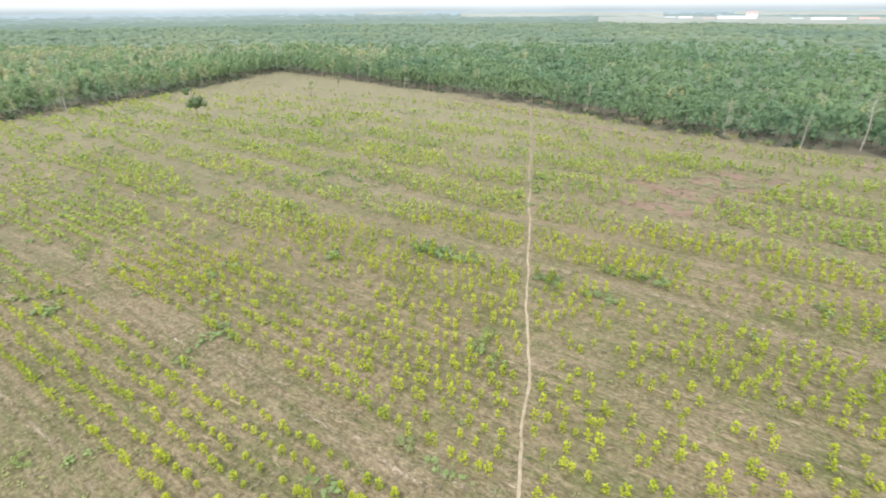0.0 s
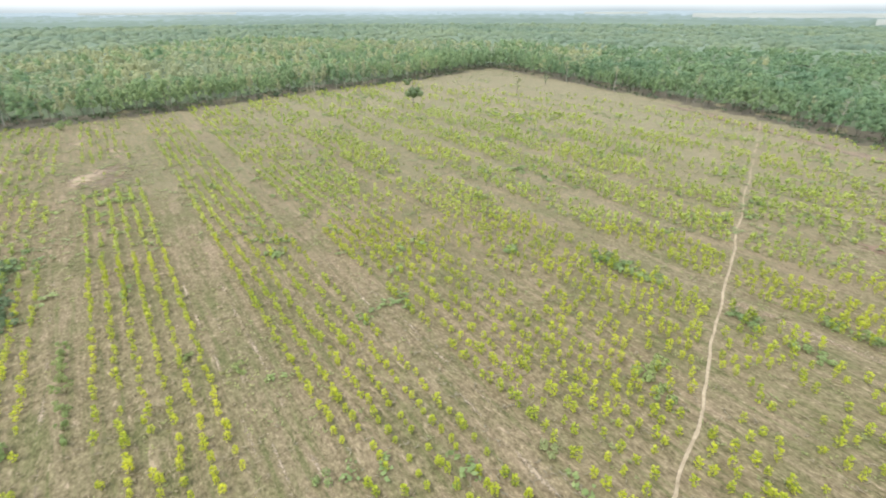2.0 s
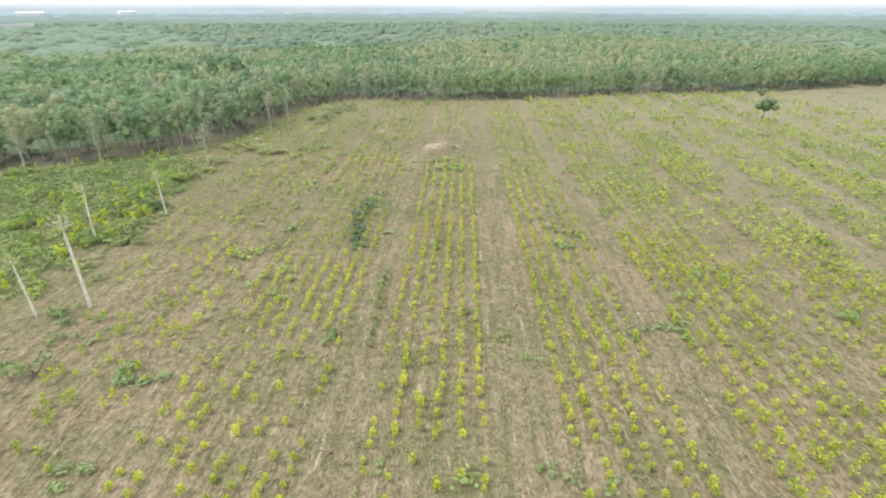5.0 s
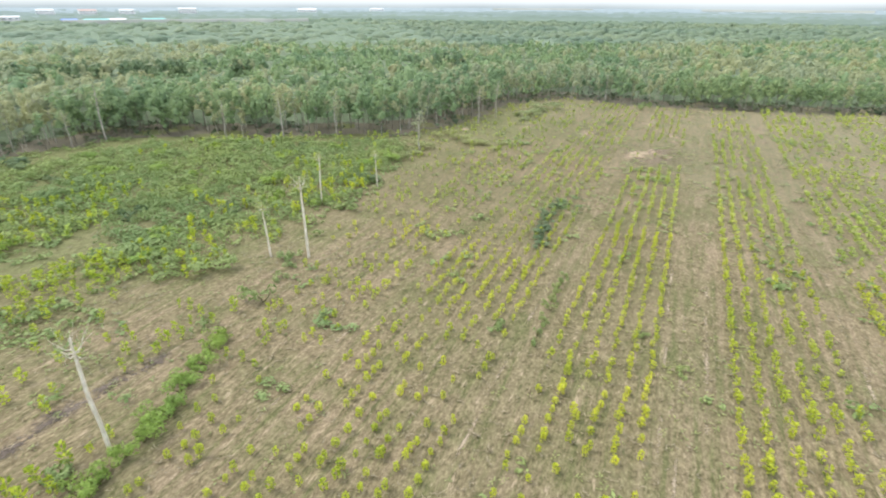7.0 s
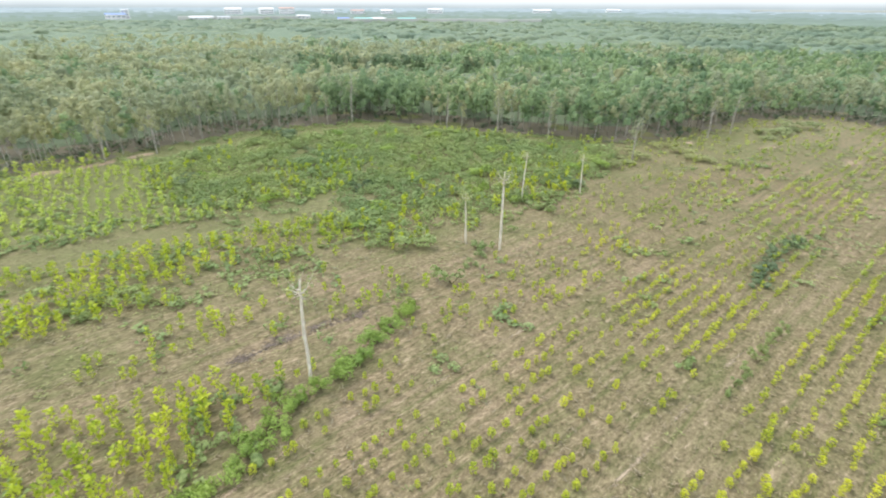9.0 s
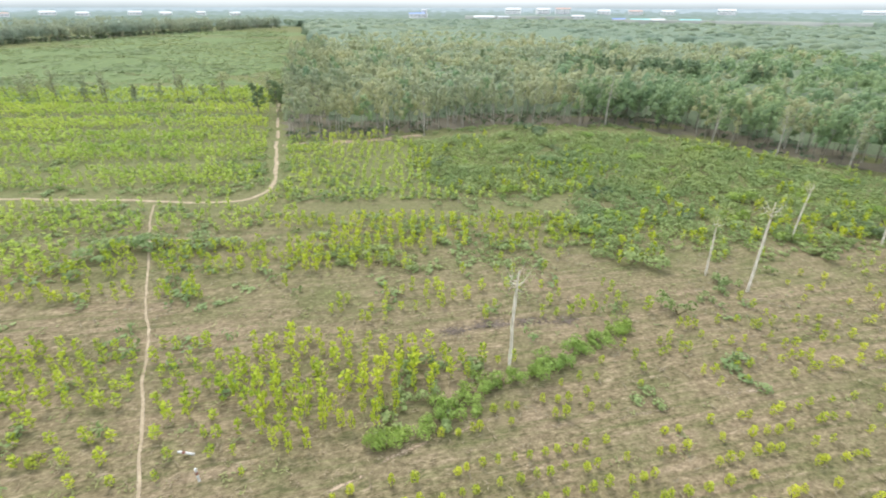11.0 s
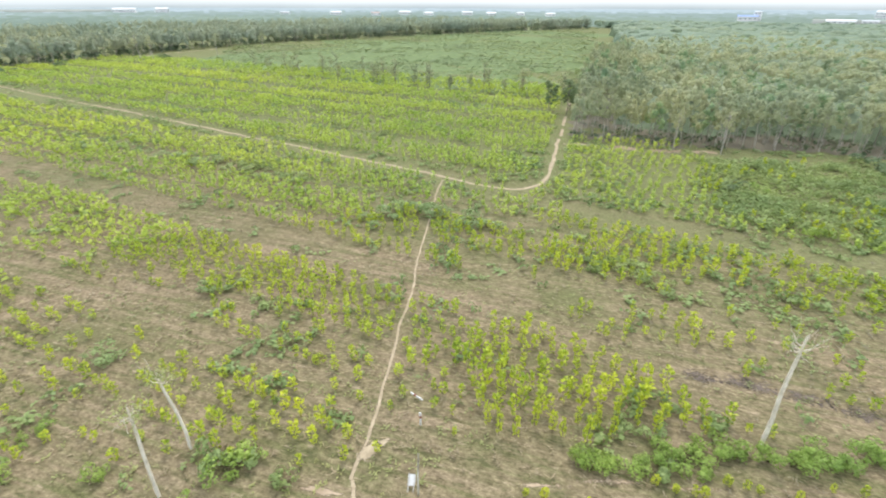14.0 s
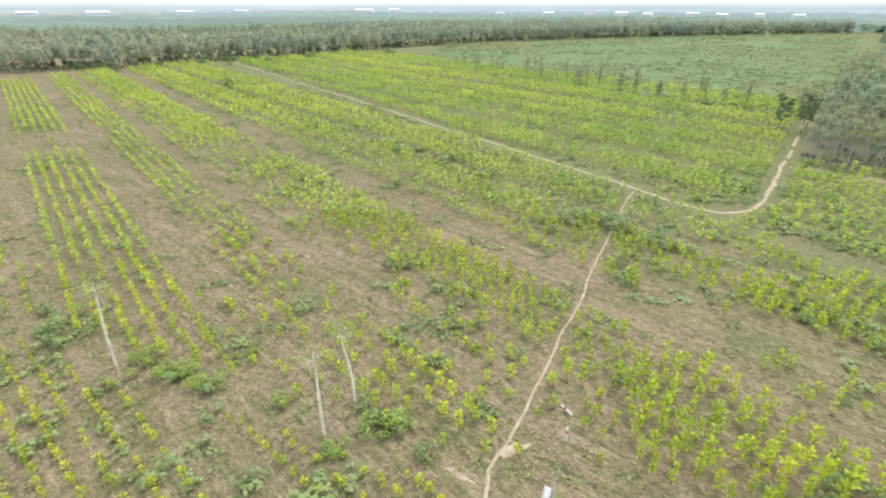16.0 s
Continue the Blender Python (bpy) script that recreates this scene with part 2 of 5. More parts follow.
def tube(points, radii, sides=6):
    """A round limb along points, closed at its tip."""
    points, radii = np.asarray(points, float), np.asarray(radii, float)
    along = unit(np.gradient(points, axis=0))
    a = unit(np.cross(along, (0.31, 0.95, 0.05)))
    b = np.cross(along, a)
    turn = np.arange(sides) / sides * 2 * np.pi
    ring = points[:, None] + radii[:, None, None] * (np.cos(turn)[None, :, None] * a[:, None] + np.sin(turn)[None, :, None] * b[:, None])
    k, j = np.arange(len(points) - 1)[:, None] * sides, np.arange(sides)[None]
    nxt = (j + 1) % sides
    f = np.stack([k + j, k + nxt, k + sides + nxt, k + sides + j], -1).reshape(-1, 4)
    return ring.reshape(-1, 3), f


def scattered(variants, spots, sizes, heights=None):
    """Copies of the variants (corners, faces), turned at random, as one set."""
    out = []
    pick = rng.integers(len(variants), size=len(spots))
    turn = rng.uniform(0, 2 * np.pi, len(spots))
    heights = sizes if heights is None else heights
    for k, (v, f) in enumerate(variants):
        i = np.nonzero(pick == k)[0]
        if not len(i):
            continue
        c, s = np.cos(turn[i])[:, None], np.sin(turn[i])[:, None]
        w = np.stack([(v[None, :, 0] * c - v[None, :, 1] * s) * sizes[i, None], (v[None, :, 0] * s + v[None, :, 1] * c) * sizes[i, None],
                      v[None, :, 2] * heights[i, None]], -1) + spots[i][:, None, :]
        out.append((w.reshape(-1, 3), (f[None] + (np.arange(len(i)) * len(v))[:, None, None]).reshape(-1, f.shape[1])))
    return merged(out)


def rise(x, y):
    """The gentle unevenness of the ground."""
    return 0.12 * np.sin(x * 0.11 + 0.6) * np.cos(y * 0.09) + 0.07 * np.sin(x * 0.31 + y * 0.23) + 0.04 * np.sin(y * 0.53 - x * 0.4)


def grounded(xy, lift=0.0):
    xy = np.asarray(xy, float).reshape(-1, 2)
    return np.column_stack([xy, rise(xy[:, 0], xy[:, 1]) + lift])


def within(xy, polygon):
    x, y = xy[:, 0], xy[:, 1]
    inside = np.zeros(len(xy), bool)
    for (x0, y0), (x1, y1) in zip(polygon, polygon[1:] + polygon[:1]):
        cross = ((y0 > y) != (y1 > y)) & (x < (x1 - x0) * (y - y0) / (y1 - y0 + 1e-12) + x0)
        inside ^= cross
    return inside


def away(xy, line):
    """The distance from a line of points."""
    best = np.full(len(xy), 1e9)
    for a, b in zip(np.array(line, float)[:-1], np.array(line, float)[1:]):
        ab = b - a
        k = np.clip(((xy - a) @ ab) / (ab @ ab), 0, 1)
        best = np.minimum(best, np.linalg.norm(xy - a - k[:, None] * ab, axis=1))
    return best


def cloud(xy, scale, seed=0.0):
    """Soft patches between about -1 and 1."""
    return np.array([noise.noise((x * scale + seed, y * scale, seed * 1.7)) for x, y in xy]) * 1.6


def jittered(x0, x1, y0, y1, step):
    gx, gy = np.meshgrid(np.arange(x0, x1, step), np.arange(y0, y1, step))
    p = np.column_stack([gx.ravel(), gy.ravel()])
    return p + rng.uniform(-0.42, 0.42, p.shape) * step


# ---- the plan ----
FOREST_EDGE = [(330, 20), (190, 70), (113, 121), (70, 152), (34, 203), (-22, 254), (-100, 324), (-119, 252), (-142, 202), (-164, 138), (-179, 106), (-201, 80),
               (-190, 54), (-160, 31), (-146, 9), (-149, -23), (-155, -68), (-130, -97), (-93, -114), (-72, -131), (-82, -154), (-106, -190), (-152, -261), (-388, -656), (-490, -820)]
BELT_EDGE = [(520, -190), (330, -243), (280, -262), (236, -282), (214, -331), (171, -368), (148, -399), (120, -446), (75, -504), (0, -575), (-197, -690), (-490, -820)]
OPEN_LAND = FOREST_EDGE + BELT_EDGE[::-1]
NORTH_PATH = [(0.5, -30), (3, 0), (4.6, 14), (5.9, 27.3), (7.2, 34), (8.6, 40), (9.3, 43.3), (11.9, 61.5), (15.4, 81.1), (20.6, 113.8), (27, 150), (33.4, 192), (35, 204)]
SOUTH_PATH = [(0.5, -30), (-1.2, -33.5), (-2.6, -37), (-5.3, -44.7), (-7.3, -49.9), (-10.1, -57.8), (-12.6, -65.1), (-15.6, -74), (-22.2, -92), (-26.8, -103)]
LONG_PATH = [(190, -345), (162.8, -316), (107, -253), (72.5, -217), (39.6, -179.6), (16.4, -153.5), (-0.9, -135), (-14.4, -120), (-23.3, -110), (-28, -104), (-32.2, -99), (-36.9, -94.4), (-41.5, -92.6), (-46, -93.9), (-51.5, -101), (-62, -119), (-76, -142), (-92, -170), (-130, -228)]
SIDE_TRACK = [(12.5, 66), (17, 64), (28, 58), (36, 52), (48, 42), (62, 31)]
BOUNDARY = [(90, -53), (40, -39), (15, -33), (0, -29), (-19, -26), (-30, -24.5), (-37, -21.5), (-46, -20), (-57, -15.5), (-69, -13), (-89, -5), (-99, 1), (-120, 8), (-146, 12)]
NORTH_BANDS = [(-75, -46, 0.35, 1.15), (-44, -31, 0.6, 1.25), (-29.5, -13, 0.8, 1.12), (-9.6, 2.4, 0.85, 1.2), (8.5, 21, 0.92, 1.24), (25, 38.5, 1.0, 1.5), (38.5, 46, 0.5, 1.5),
               (47, 60, 1.0, 1.55), (65, 74.5, 0.95, 1.55), (79, 90, 0.95, 1.55), (94, 107, 0.9, 1.55), (111, 123, 0.85, 1.5), (127, 140, 0.8, 1.5), (146, 157, 0.6, 1.4), (163, 175, 0.5, 1.3)]
SOUTH_BANDS = [(-10, 2.5, 0.85, 1.9), (-27, -18, 0.88, 1.8), (-35, -30, 0.6, 1.6), (-47.5, -36, 0.97, 2.2), (-62, -57, 0.9, 2.2), (-75, -64, 0.95, 2.3), (-88, -78, 0.95, 2.3), (-98, -90, 0.75, 2.1),
               (-117, -103, 0.97, 2.3), (-135, -123, 0.95, 2.3), (-152, -141, 0.9, 2.3), (-171, -158, 0.85, 2.3), (-200, -180, 0.8, 2.2), (-240, -206, 0.6, 2.2)]
TALL_BLOCK = [(-11, -43), (-21, -45), (-29, -37), (-36, -27), (-24, -25.5), (-12, -30)]
BARE_BLOCKS = [[(33, -55), (29, -69), (17, -67), (15, -56), (21, -46)], [(156, -135), (123, -142), (106, -123), (126, -104)], [(-12, -49), (-24, -57), (-29, -52), (-27, -43), (-22, -46)],
               [(-126, 60), (-104, 58), (-104, 80), (-128, 82)], [(34, 92), (49, 106), (69, 114), (84, 106), (58, 95), (43, 84), (34, 83)], [(-44, -27), (-33, -29), (-30, -36), (-44, -37), (-52, -30)],
               [(-60, -38), (-52, -28), (-60, -16), (-76, -14), (-76, -26)]]
SCRUB_LIP = [(-119, 6), (-95, -4), (-85, -17), (-81.5, -24), (-68, -21), (-65, -27), (-69.6, -33.5), (-77, -42), (-92, -48), (-85, -52), (-78, -57), (-73, -63), (-72, -72), (-80, -88)]
SCRUB = [(-95, -100), (-122, -88), (-146, -60), (-142, -10), (-138, 8)] + SCRUB_LIP
WEST_BANDS = [(-137, -92, 0.68, 1.9), (-84, -70, 0.85, 2.1), (-70, -61, 0.35, 1.7), (-60, -51, 0.7, 1.8), (-44, -30, 0.35, 1.7)]


# ---- ground ----
def make_ground():
    radii = np.concatenate([np.linspace(2, 140, 70), np.geomspace(145, 4800, 50)])
    turn = np.linspace(0, 2 * np.pi, 181)[:-1]
    r, a = np.meshgrid(radii, turn, indexing="ij")
    x, y = (r * np.cos(a)).ravel(), (r * np.sin(a)).ravel()
    v = np.column_stack([x, y, rise(x, y)])
    k, j = np.arange(len(radii) - 1)[:, None] * 180, np.arange(180)[None]
    nxt = (j + 1) % 180
    f = np.stack([k + j, k + 180 + j, k + 180 + nxt, k + nxt], -1).reshape(-1, 4)
    v = np.vstack([v, [(0, 0, float(rise(0.0, 0.0)))]])
    me = quads("ground", v, f, GROUND, True)
    bm = bmesh.new()
    bm.from_mesh(me)
    bm.verts.ensure_lookup_table()
    for i in range(180):
        bm.faces.new((bm.verts[len(v) - 1], bm.verts[i], bm.verts[(i + 1) % 180]))
    bm.to_mesh(me)
    bm.free()
    tagged(new("ground", me), "wide plain of dry straw-coloured grass and weeds", "ground", kind="structure")


make_ground()


def ribbon(name, line, width, material, label, lift=0.03, firm=1.0):
    """A trodden path with uneven edges that follows the ground."""
    line = np.array(line, float)
    far = np.r_[0, np.cumsum(np.linalg.norm(np.diff(line, axis=0), axis=1))]
    s = np.arange(0, far[-1], 0.8)
    mid = np.column_stack([np.interp(s, far, line[:, k]) for k in (0, 1)])
    for _ in range(6):
        mid[1:-1] = (mid[:-2] + 2 * mid[1:-1] + mid[2:]) / 4
    wander = np.array([noise.noise((v * 0.11, 3.3, len(line))) + 0.5 * noise.noise((v * 0.3, 7.1, len(line))) for v in s]) * 0.4
    along = unit(np.gradient(mid, axis=0))
    side = np.column_stack([-along[:, 1], along[:, 0]])
    mid = mid + side * wander[:, None]
    out = []
    for k, f in enumerate((-1, -0.45, 0.45, 1)):
        w = width / 2 * (1 + 0.55 * np.array([noise.noise((v * 0.45, k * 5.1, 1.0)) for v in s]))
        p = mid + side * (f * w)[:, None]
        out.append(np.column_stack([p, rise(p[:, 0], p[:, 1]) + (lift if abs(f) < 0.9 else 0.004)]))
    v = np.stack(out, 1).reshape(-1, 3)
    k, j = np.arange(len(s) - 1)[:, None] * 4, np.arange(3)[None]
    f = np.stack([k + j, k + j + 1, k + j + 5, k + j + 4], -1).reshape(-1, 4)
    me = covered(quads(name, v, f, material, True), np.tile([0.1, 0.75, 0.75, 0.1], len(s)) * firm)
    return tagged(new(name, me), label, "path", kind="structure")


ribbon("footpath", NORTH_PATH, 0.44, SAND, "narrow trodden sandy footpath through the young plantation", 0.03, 0.72)
ribbon("footpath", SOUTH_PATH, 0.42, SAND, "narrow trodden sandy footpath past the marker posts", 0.034, 0.7)
ribbon("footpath", LONG_PATH, 1.1, SAND, "long pale footpath between the plantation blocks", 0.038)
ribbon("side_track", SIDE_TRACK, 1.3, PINK_SOIL, "faint bare soil track branching off the footpath", 0.024, 0.36)

margin = ribbon("bare_margin", [(6, 222), (28, 193), (63.5, 144.5), (107, 113.5), (184, 62.5)], 7.5, BROWN_SOIL, "bare brown soil margin along the wood", 0.03, 0.6)
tagged(margin, category="bare soil")
margin = ribbon("bare_margin", [(-68, -126), (-88, -112), (-107, -105)], 5.0, PINK_SOIL, "dry grassless margin along the wood", 0.03, 0.5)
tagged(margin, category="bare soil")


def soil_patch(name, centre, size, turn, material, label, lift=0.02, ragged=0.4, firm=1.0):
    n, rings = 40, 7
    a = np.arange(n) / n * 2 * np.pi
    edge = 1 + ragged * np.array([noise.noise((math.cos(t) * 1.6 + centre[0], math.sin(t) * 1.6 + centre[1], 0.3)) + 0.5 * noise.noise((math.cos(t) * 5, math.sin(t) * 5, centre[0])) for t in a])
    c, s = math.cos(turn), math.sin(turn)
    rows = []
    for k in range(rings):
        q = (k + 0.02) / (rings - 1)
        px, py = np.cos(a) * edge * size[0] * q, np.sin(a) * edge * size[1] * q
        x, y = centre[0] + px * c - py * s, centre[1] + px * s + py * c
        rows.append(np.column_stack([x, y, rise(x, y) + (lift if k < rings - 1 else -0.02)]))
    v = np.concatenate(rows)
    k, j = np.arange(rings - 1)[:, None] * n, np.arange(n)[None]
    nxt = (j + 1) % n
    f = np.stack([k + j, k + n + j, k + n + nxt, k + nxt], -1).reshape(-1, 4)
    me = covered(quads(name, v, f, material, True), np.repeat(np.linspace(0.7, 0.0, rings), n) * firm)
    return tagged(new(name, me), label, "bare soil", kind="structure")


BARE = "irregular patch of bare pinkish soil in dry grass"
soil_patch("bare_soil", (-117.5, 69), (8.5, 3.6), 2.2, PINK_SOIL, BARE, 0.03, 0.9, 1.05)
for x, y, w, d in ((-132, 88, 13, 5), (-100, 62, 12, 4), (-142, 66, 11, 4), (-92, 84, 10, 3), (-150, 90, 12, 5), (-122, 108, 12, 4), (-108, 92, 10, 3.5), (-152, 50, 9, 3), (-136, 120, 11, 4)):
    soil_patch("bare_soil", (x, y), (w, d), ROW_TURN, PINK_SOIL, "thinly grassed stretch of bare pinkish soil", 0.012 + 0.0004 * w, 0.6, 0.6)
soil_patch("bare_soil", (-117, 72), (25, 12), ROW_TURN, BROWN_SOIL, "thinly grassed brown soil round the bare patch", 0.01, 0.5, 0.6)
soil_patch("bare_soil", (-113, 75), (3.6, 1.6), 2.2, PINK_SOIL, BARE)
soil_patch("bare_soil", (-1.2, -32.6), (1.6, 1.1), 0.5, SAND, "trampled sandy clearing on the footpath", 0.05)
soil_patch("bare_soil", (-2.6, -33.2), (0.8, 0.5), 0.5, SAND, "trampled sandy clearing beside the footpath", 0.026)
soil_patch("bare_soil", (3, -29.6), (2.6, 0.5), 2.7, PINK_SOIL, BARE, 0.026)
soil_patch("bare_soil", (6.2, 25.5), (1.9, 1.3), 0.4, PINK_SOIL, BARE)
soil_patch("bare_soil", (15.5, 64.8), (4.2, 1.0), -0.5, PINK_SOIL, BARE, 0.05, 0.7, 0.5)
for k, (x, y, w, d) in enumerate(((42, 90, 9, 4.5), (50, 97, 10, 5), (60, 104, 11, 4), (70, 108, 11, 3.5), (46, 102, 8, 4))):
    soil_patch("ploughed_soil", (x, y), (w, d), ROW_TURN, RED_SOIL, "broad reddish-brown area of ploughed bare ground", 0.008 + 0.002 * k, 0.6, 1.5)
for x, y, w in ((-40, -31, 5), (-44, -28, 4), (-36, -33, 4), (-47, -25, 3.5)):
    soil_patch("burnt_ground", (x, y), (w, w * 0.45), 2.5, ASH_SOIL, "greyish burnt ground with dead twigs", 0.02 + w * 0.002, 0.6, 0.6)
for spot, size, turn in (((-150, 28), (7, 2.0), 2.4), ((-70, -134), (6, 3), 1.0), ((-96, -116), (9, 3), 2.7)):
    soil_patch("bare_soil", spot, size, turn, PINK_SOIL, BARE, 0.018, 0.6)
for spot, size in (((-20, -24.2), (4.5, 0.5)), ((-14, -25.5), (3, 0.5)), ((-26, -22), (4, 0.4))):
    soil_patch("bare_soil", spot, size, 2.85, PINK_SOIL, "eroded bare soil strip below the hedge", 0.02, 0.7, 0.6)
FURROW = earth_material("washed_furrow_soil", (0.31, 0.25, 0.17), (0.48, 0.39, 0.275), 0.6)
# washed-out furrows between the rows
for b, a0, a1 in ((-12.2, 24, 80), (3.2, 20, 70), (5.0, 26, 60), (7.4, 18, 64), (22.4, 14, 60), (24.2, 10, 48), (61.5, 12, 60), (63, 20, 90), (-31, 20, 60), (76.5, 20, 80), (43, -30, -2), (24, -40, -4)):
    a = a0
    while a < a1:
        half = rng.uniform(2.5, 7)
        soil_patch("bare_furrow", (-0.83 * (a + half) + 0.558 * (b + rng.normal() * 0.2), 0.558 * (a + half) + 0.83 * (b + rng.normal() * 0.2)), (half, rng.uniform(0.3, 0.55)), ROW_TURN + rng.normal() * 0.03, FURROW, "washed-out bare soil furrow between plant rows", 0.018 + 0.0005 * (a % 7), 0.6, rng.uniform(0.35, 0.6))
        a += 2 * half + rng.uniform(-1, 3)


# ---- shapes of plants ----
def sapling_shape(leaves, coarse=1.0):
    """A young tree one metre high: its stem and its foliage."""
    bend = rng.normal(size=2) * 0.04
    stem = tube([(0, 0, -0.03), (bend[0] * 0.4, bend[1] * 0.4, 0.45), (bend[0], bend[1], 0.92)], [0.016, 0.012, 0.004], 4)
    h = rng.uniform(0, 1, leaves) ** 0.8 * 0.9 + 0.1
    girth = 0.07 + 0.21 * np.sin(np.clip(h * 0.94, 0, 1) * np.pi) ** 0.6
    a = rng.uniform(0, 2 * np.pi, leaves)
    r = girth * np.sqrt(rng.uniform(0.15, 1, leaves))
    c = np.column_stack([r * np.cos(a) + bend[0] * h, r * np.sin(a) + bend[1] * h, h])
    ways = np.column_stack([np.cos(a), np.sin(a), rng.uniform(0.0, 1.2, leaves)])
    return stem, kites(c, ways, rng.uniform(0.16, 0.28, leaves) * coarse, rng.uniform(0.11, 0.18, leaves) * coarse, 0.2,
                       np.column_stack([np.cos(a) * 0.6, np.sin(a) * 0.6, np.ones(leaves)]))


def ball():
    """The corners and faces of a cube of 24 squares."""
    spots, faces = {}, []
    for axis in range(3):
        for end in (-1, 1):
            for i, j in ((-1, -1), (-1, 0), (0, -1), (0, 0)):
                ring = [(i, j), (i + 1, j), (i + 1, j + 1), (i, j + 1)]
                face = []
                for a, b in (ring if end > 0 else ring[::-1]):
                    q = [0, 0, 0]
                    q[axis], q[(axis + 1) % 3], q[(axis + 2) % 3] = end, a, b
                    face.append(spots.setdefault(tuple(q), len(spots)))
                faces.append(face)
    return unit(np.array(list(spots), float)), np.array(faces)


BALL = ball()


def lump(centre, radius, squash=0.8, uneven=0.16):
    """A dense, uneven clump of foliage."""
    v, f = BALL
    return v * (radius * (1 + uneven * rng.normal(size=(len(v), 1)).clip(-1.6, 1.6))) * (1, 1, squash) + np.asarray(centre), f


def lobed(centres, radii, leaves, size, squash=0.8, heart=None):
    """A crown of many small sprays over several lobes."""
    share = np.array(radii) ** 2
    pick = rng.choice(len(centres), leaves, p=share / share.sum())
    way = unit(rng.normal(size=(leaves, 3)) + (0, 0, 0.55))
    c = np.array(centres)[pick] + way * np.array(radii)[pick][:, None] * rng.uniform(0.65, 1.05, leaves)[:, None] * (1, 1, squash)
    flat = unit(np.cross(way, rng.normal(size=(leaves, 3)))) + way * rng.uniform(-0.2, 0.5, leaves)[:, None]
    return kites(c, flat, rng.uniform(0.8, 1.5, leaves) * size, rng.uniform(0.55, 1.0, leaves) * size, 0.2, way * 0.7 + (0, 0, 0.35) + (0 if heart is None else unit(c - np.array(heart))))


def bush_shape(leaves, size=0.16, lumps=0):
    n = rng.integers(4, 8)
    c = [(rng.normal() * 0.42, rng.normal() * 0.42, rng.uniform(0.25, 0.62)) for _ in range(n)]
    r = rng.uniform(0.24, 0.42, n)
    leaf = lobed(c, r, leaves, size, 0.8, (0, 0, 0.1))
    return merged([lump(q, w * 0.92, 0.8, 0.2) for q, w in list(zip(c, r))[:lumps]] + [leaf])


def dome(radius, low, top, uneven=0.14):
    """The rounded upper side of a crown."""
    turn = np.arange(6) / 6 * 2 * np.pi
    rings = [np.column_stack([np.cos(turn + k * 0.5) * r, np.sin(turn + k * 0.5) * r, np.full(6, z)]) for k, (r, z) in enumerate(((radius, low), (radius * 0.74, low + (top - low) * 0.68)))]
    v = np.vstack([*rings, [(0, 0, top)]])
    v = v + rng.normal(size=v.shape).clip(-1.6, 1.6) * uneven * radius * (1, 1, 0.7)
    j = np.arange(6)
    side = np.stack([j, (j + 1) % 6, 6 + (j + 1) % 6, 6 + j], -1)
    return v, np.vstack([side, [(12, 6 + k, 7 + k, 6 + (k + 2) % 6) for k in (0, 2, 4)]])


def moved(shape, by):
    return shape[0] + np.asarray(by), shape[1]


def tree_shape(leaves, size, base=0.45, spread=0.21, lobes=9, thick=(0.075, 0.13), lumps=True):
    """A forest tree one metre high: trunk with limbs, and crown."""
    lean = rng.normal(size=2) * 0.035
    trunk = [tube([(0, 0, -0.02), (lean[0] * 0.5, lean[1] * 0.5, 0.4), (lean[0], lean[1], 0.86)], [0.011, 0.008, 0.003], 5)]
    c = []
    for k in range(lobes):
        a, z = rng.uniform(0, 2 * np.pi), base + (0.97 - base) * (k + rng.uniform(0.1, 0.9)) / lobes
        r = spread * rng.uniform(0.25, 0.8) * (1.15 - 0.6 * (z - base) / (1 - base))
        c.append((r * math.cos(a) + lean[0] * z, r * math.sin(a) + lean[1] * z, z))
        if k % 2 == 0:
            foot = (lean[0] * z * 0.8, lean[1] * z * 0.8, z - 0.12)
            trunk.append(tube([foot, tuple((np.array(foot) + c[-1]) / 2 + (0, 0, 0.005)), c[-1]], [0.004, 0.003, 0.001], 3))
    r = rng.uniform(*thick, lobes)
    leaf = lobed(c, r, leaves, size, 0.8, (lean[0] * 0.6, lean[1] * 0.6, base + (1 - base) * 0.35))
    return merged(trunk), merged([moved(dome(w * 0.62, -0.45 * w, 0.55 * w), q) for q, w in zip(c, r)] + [leaf]) if lumps else leaf


def far_tree_shape(leaves, size, wide=0.235, low=0.5):
    """A tree one metre high as seen from above: rounded crown and loose sprays."""
    if not leaves:
        return dome(wide, low, 0.97, 0.12)
    n = 4
    turn = rng.uniform(0, 2 * np.pi, n)
    tufts = np.column_stack([np.cos(turn) * wide * 0.55, np.sin(turn) * wide * 0.55, rng.uniform(0.62, 0.86, n)])
    return merged([dome(wide * 0.6, low, 0.84, 0.25), lobed(tufts, rng.uniform(0.08, 0.125, n), leaves, size, 1.0)])


# ---- the wood round the clearing ----
def wooded(xy):
    """Where the great wood stands: outside the clearing, to the north, west and south-west."""
    bearing = np.degrees(np.arctan2(xy[:, 0], xy[:, 1]))
    return ~within(xy, OPEN_LAND) & (bearing < 85) & (away(xy, FOREST_EDGE) > 1.0) & ~((xy[:, 1] < -130) & (xy[:, 0] * 0.857 - xy[:, 1] * 0.515 > 0.857 * -72 + 0.515 * 131))


